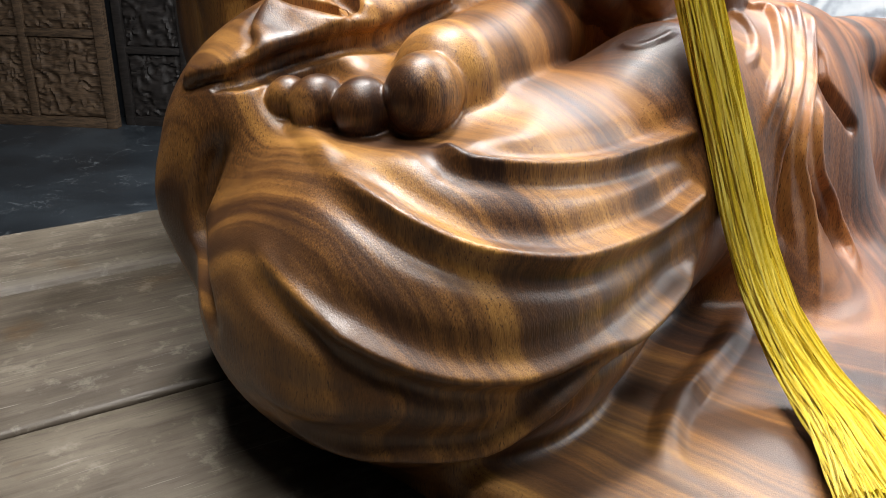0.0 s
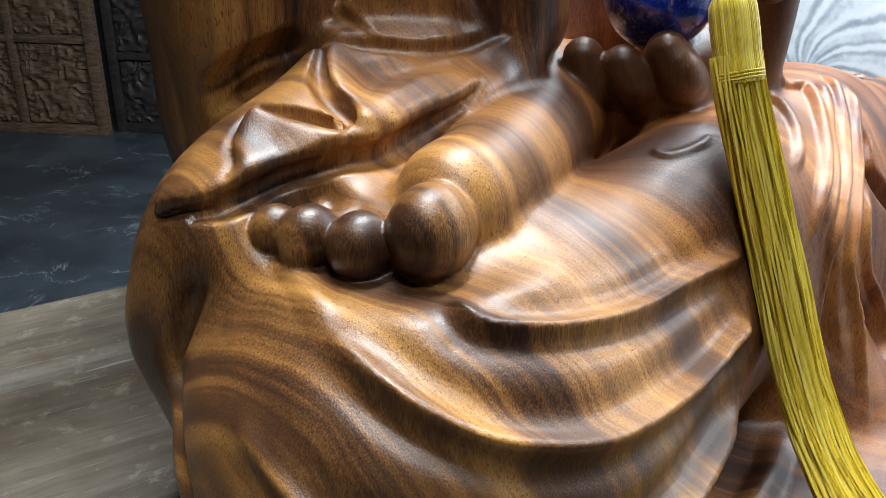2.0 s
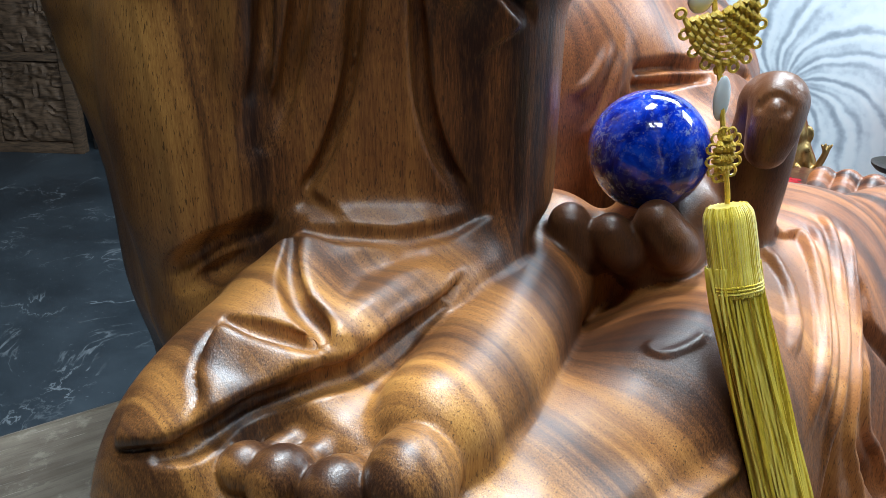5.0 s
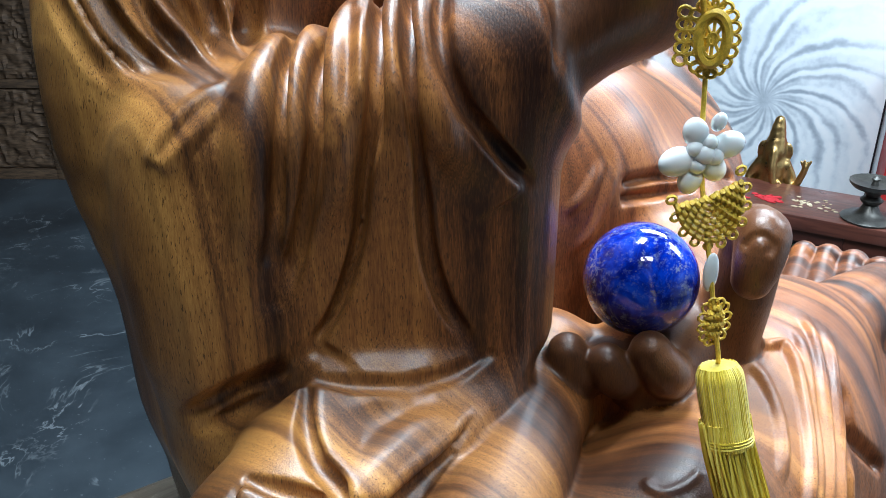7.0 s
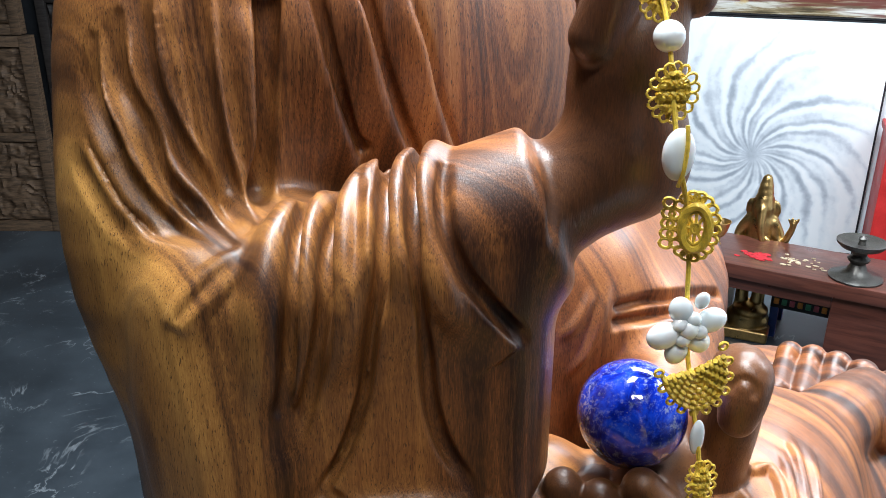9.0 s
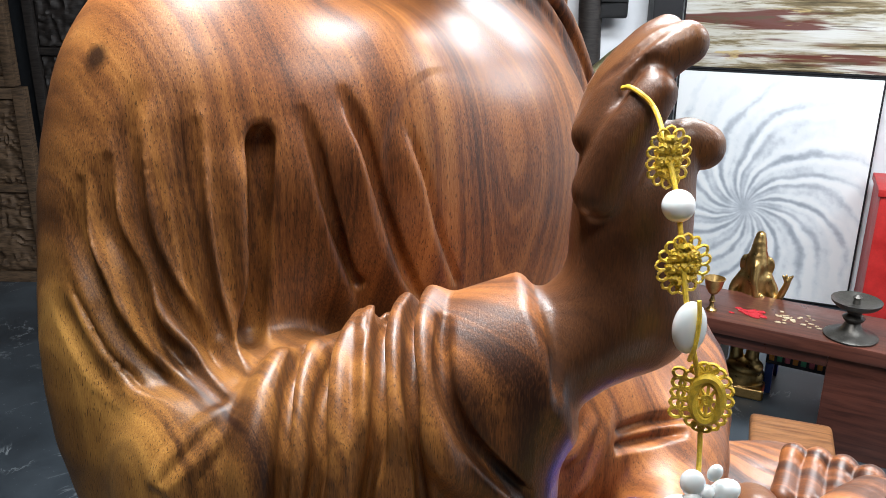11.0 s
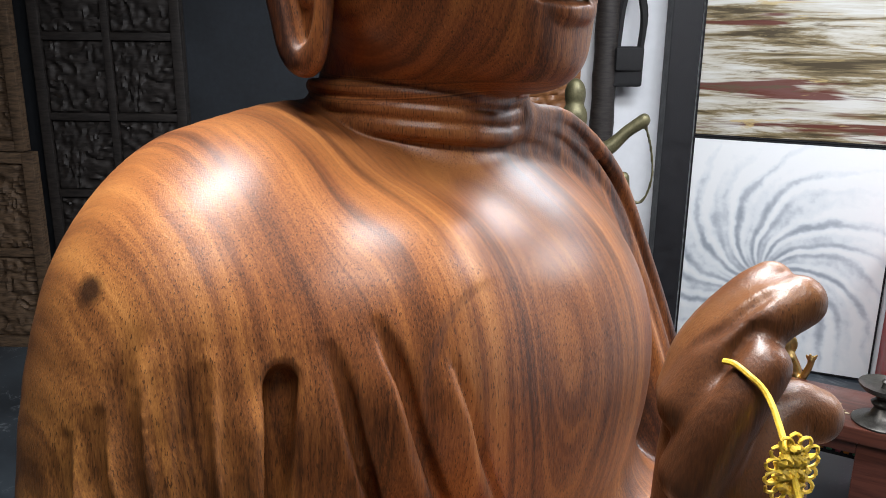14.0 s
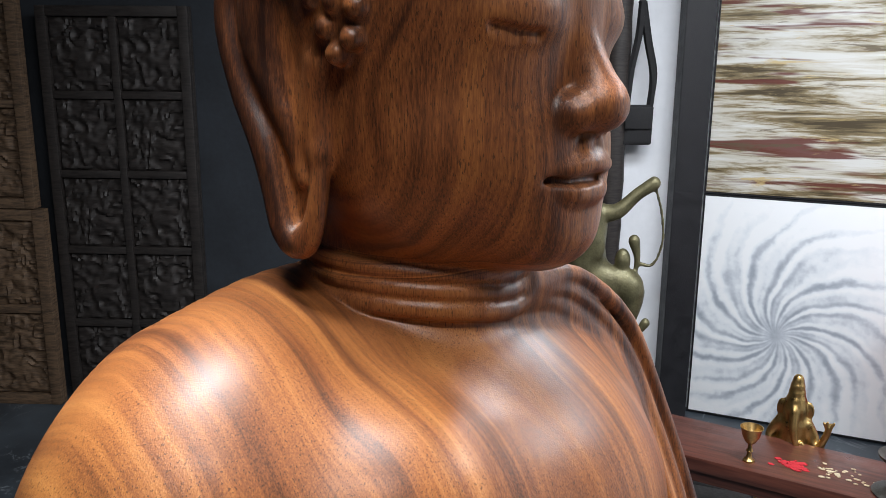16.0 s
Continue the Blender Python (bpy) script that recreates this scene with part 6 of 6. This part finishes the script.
part("body", lathe([(0.035, 0.0), (0.032, 0.012), (0.018, 0.02), (0.022, 0.05), (0.026, 0.07), (0.014, 0.092), (0.016, 0.108), (0.006, 0.122)], 24), BRONZE, bell)


def scatter(name, label, material, x0, y0, sx, sy, count, size, seed):
    random.seed(seed)
    bm = bmesh.new()
    for i in range(count):
        x, y = random.gauss(x0, sx), random.gauss(y0, sy)
        a, s = random.random() * 6.3, size * (0.5 + random.random())
        rim = [bm.verts.new((x + s * math.cos(a + k * 1.05) * (1 + 0.3 * random.random()), y + 0.6 * s * math.sin(a + k * 1.05), 0.0012 + 0.002 * random.random())) for k in range(6)]
        bm.faces.new(rim)
        low_ = [bm.verts.new((v.co.x, v.co.y, 0.0)) for v in rim]
        for k in range(6):
            bm.faces.new((rim[k], low_[k], low_[(k + 1) % 6], rim[(k + 1) % 6]))
    ob = tagged(new(name, mesh_of(bm, name, material)), label, "petals", "", "stuff")
    ob.matrix_world = BENCH @ Matrix.Translation((0, 0, 0.3932))


scatter("red_powder", "spilled red powder on the bench top", PETAL_RED, -0.015, 0.09, 0.022, 0.014, 60, 0.009, 1)
scatter("dry_petals", "dry pale petals scattered on the bench top", PETAL_PALE, 0.13, 0.10, 0.05, 0.03, 34, 0.006, 2)

box_ = thing("painted_stool", pose(1.36, 2.98, 0.0, 0, 0, -29.5), "small painted stool with blue legs and a floral band", "stool")
part("seat", block((-0.14, -0.10, 0.19), (0.14, 0.10, 0.215), 0.004), BLACK, box_)
part("band", block((-0.13, -0.092, 0.12), (0.13, 0.092, 0.19), 0.003), BLACK, box_)
part("stripe", block((-0.131, -0.0945, 0.174), (0.131, -0.091, 0.188), 0.001), PINK, box_)
for i in range(9):
    part("flower", block((-0.12 + i * 0.027, -0.0955, 0.135), (-0.102 + i * 0.027, -0.091, 0.158), 0.004, 3), (ORANGE, GREEN, PINK)[i % 3], box_)
for x in (-0.115, 0.115):
    for y in (-0.078, 0.078):
        part("leg", block((x - 0.014, y - 0.014, 0.0), (x + 0.014, y + 0.014, 0.12), 0.003), BLUE, box_)

stool = thing("wooden_stool", pose(0.985, 2.22, 0.0, 0, 0, -20), "low orange-brown wooden stool with a rounded seat", "stool")
part("seat", block((-0.11, -0.12, 0.225), (0.11, 0.12, 0.265), 0.018, 3), STOOL_WOOD, stool)
for x in (-0.08, 0.08):
    for y in (-0.09, 0.09):
        part("leg", block((x - 0.018, y - 0.018, 0.0), (x + 0.018, y + 0.018, 0.225), 0.004), STOOL_WOOD, stool)
for x, y, w in ((0.86, 3.02, 0.16), (1.02, 3.22, 0.13)):
    b = thing("stone_block", pose(x, y, 0.0, 0, 0, -20), "rough grey stone block on the floor", "stone block", "stone blocks")
    bm = block((-w, -0.09, 0), (w, 0.09, 0.14), 0.012)
    part("body", bm, STONE, b)

# ---- small metal statues, each one plain form ----
def statue_of(name, forms_, low, high, cell, material, m, label):
    ob = tagged(new(name, carved_mesh(name, forms_, low, high, cell, material)), label, "statue")
    ob.matrix_world = m
    return ob


FORMS = []
slab((0, 0, 0.02), (0.10, 0.08, 0.02), edge=0.008, k=0.004)
ball((0, 0, 0.06), (0.092, 0.074, 0.05), k=0.006)
ball((0.01, -0.02, 0.10), (0.075, 0.06, 0.03), k=0.01)
for s in (-1, 1):
    tube([(s * 0.03, -0.01, 0.10, 0.03), (s * 0.036, -0.015, 0.20, 0.026), (s * 0.032, 0, 0.29, 0.036)], k=0.008)
    ball((s * 0.038, -0.03, 0.19), (0.012, 0.02, 0.03), k=0.006)
    tube([(s * 0.05, 0, 0.40, 0.024), (s * 0.082, 0.0, 0.355, 0.019), (s * 0.072, -0.03, 0.305, 0.017)], k=0.008)
    ball((s * 0.046, 0.006, 0.445), (0.024, 0.009, 0.032), k=0.006)
ball((0, -0.012, 0.315), (0.066, 0.055, 0.05), k=0.012)
tube([(0, 0, 0.33, 0.055), (0, 0.0, 0.395, 0.052)], k=0.015)
tube([(0.05, 0, 0.395, 0.018), (0.09, -0.02, 0.34, 0.015), (0.118, -0.03, 0.385, 0.013), (0.128, -0.03, 0.415, 0.012)], k=0.008)
for a in range(4):
    tube([(0.125, -0.03, 0.405, 0.006), (0.108 + 0.012 * a, -0.032, 0.43 + 0.004 * (a % 2), 0.005)], k=0.003)
tube([(0.035, -0.05, 0.36, 0.008), (0.075, -0.055, 0.325, 0.010), (0.105, -0.05, 0.285, 0.012)], k=0.004)
ball((0, -0.008, 0.45), (0.042, 0.04, 0.045), k=0.012)
tube([(0, -0.04, 0.45, 0.017), (0.004, -0.062, 0.40, 0.014), (0.02, -0.066, 0.35, 0.011)], k=0.008)
for z, r in ((0.485, 0.036), (0.505, 0.031), (0.525, 0.027), (0.545, 0.020)):
    ball((0, 0, z), (r, r, 0.016), k=0.014)
tube([(-0.12, -0.02, 0.10, 0.006), (-0.10, -0.02, 0.20, 0.008), (-0.085, -0.02, 0.27, 0.007)], k=0.004)
statue_of("brass_statuette", FORMS, (-0.17, -0.12, 0), (0.17, 0.12, 0.58), 0.0045, BRASS, pose(1.13, 2.985, 0.0, 0, 0, -25) @ Matrix.Diagonal((0.84, 0.9, 1.10, 1)), "shiny brass seated statuette behind the altar bench")

FORMS = []
for i, (w, z) in enumerate(((0.20, 0.03), (0.185, 0.09), (0.165, 0.15), (0.175, 0.21), (0.15, 0.27), (0.14, 0.33), (0.15, 0.39), (0.12, 0.45))):
    slab((0, 0, z), (w, w * 0.8, 0.034), edge=0.01, k=0.004)
tube([(0.02, 0, 0.46, 0.06), (0.06, 0, 0.54, 0.05), (0.05, -0.02, 0.64, 0.055)], k=0.02)
tube([(0.03, -0.02, 0.68, 0.055), (0.13, -0.03, 0.66, 0.055), (0.13, -0.03, 0.56, 0.04), (0.09, -0.04, 0.49, 0.03)], k=0.02)
tube([(-0.02, 0, 0.66, 0.08), (-0.04, 0, 0.78, 0.075), (-0.05, 0, 0.88, 0.085), (-0.06, 0, 0.95, 0.03)], k=0.03)
ball((-0.06, -0.01, 1.02), (0.05, 0.05, 0.06), k=0.015)
ball((-0.06, 0, 1.10), (0.04, 0.04, 0.055), k=0.01)
tube([(-0.0, 0, 0.91, 0.035), (0.07, -0.02, 0.92, 0.028), (0.14, -0.02, 0.98, 0.022), (0.20, -0.02, 1.02, 0.024)], k=0.015)
tube([(-0.1, 0, 0.91, 0.035), (-0.17, -0.03, 0.84, 0.028), (-0.12, -0.08, 0.78, 0.022)], k=0.015)
ball((0.10, -0.03, 0.75), (0.03, 0.03, 0.045), k=0.01)
tube([(0.205, -0.02, 1.01, 0.006), (0.235, -0.02, 0.92, 0.006), (0.245, -0.02, 0.82, 0.006), (0.215, -0.02, 0.74, 0.006), (0.16, -0.02, 0.74, 0.008)], k=0.004)
tube([(0.15, -0.02, 0.70, 0.008), (0.155, -0.02, 0.76, 0.012), (0.14, -0.02, 0.82, 0.022)], k=0.006)
tube([(0.13, -0.03, 0.56, 0.008), (0.17, -0.03, 0.50, 0.012), (0.20, -0.03, 0.53, 0.018)], k=0.006)
ball((-0.02, -0.05, 0.80), (0.05, 0.03, 0.05), k=0.02)
statue_of("bronze_statue", FORMS, (-0.26, -0.2, 0), (0.28, 0.2, 1.2), 0.007, AGED, pose(0.475, 3.2, 0.20, 0, 0, -6) @ Matrix.Diagonal((0.9, 0.9, 1.0, 1)), "greenish aged bronze figure with a raised arm on a stepped base")
stand = thing("plinth", pose(0.475, 3.2, 0.0, 0, 0, -6), "low worn gilt wooden plinth under a bronze figure", "plinth")
part("body", block((-0.23, -0.19, 0.0), (0.23, 0.19, 0.16), 0.006), GOLD_BASE, stand)
part("top", block((-0.25, -0.21, 0.16), (0.25, 0.21, 0.20), 0.006), GOLD_BASE, stand)
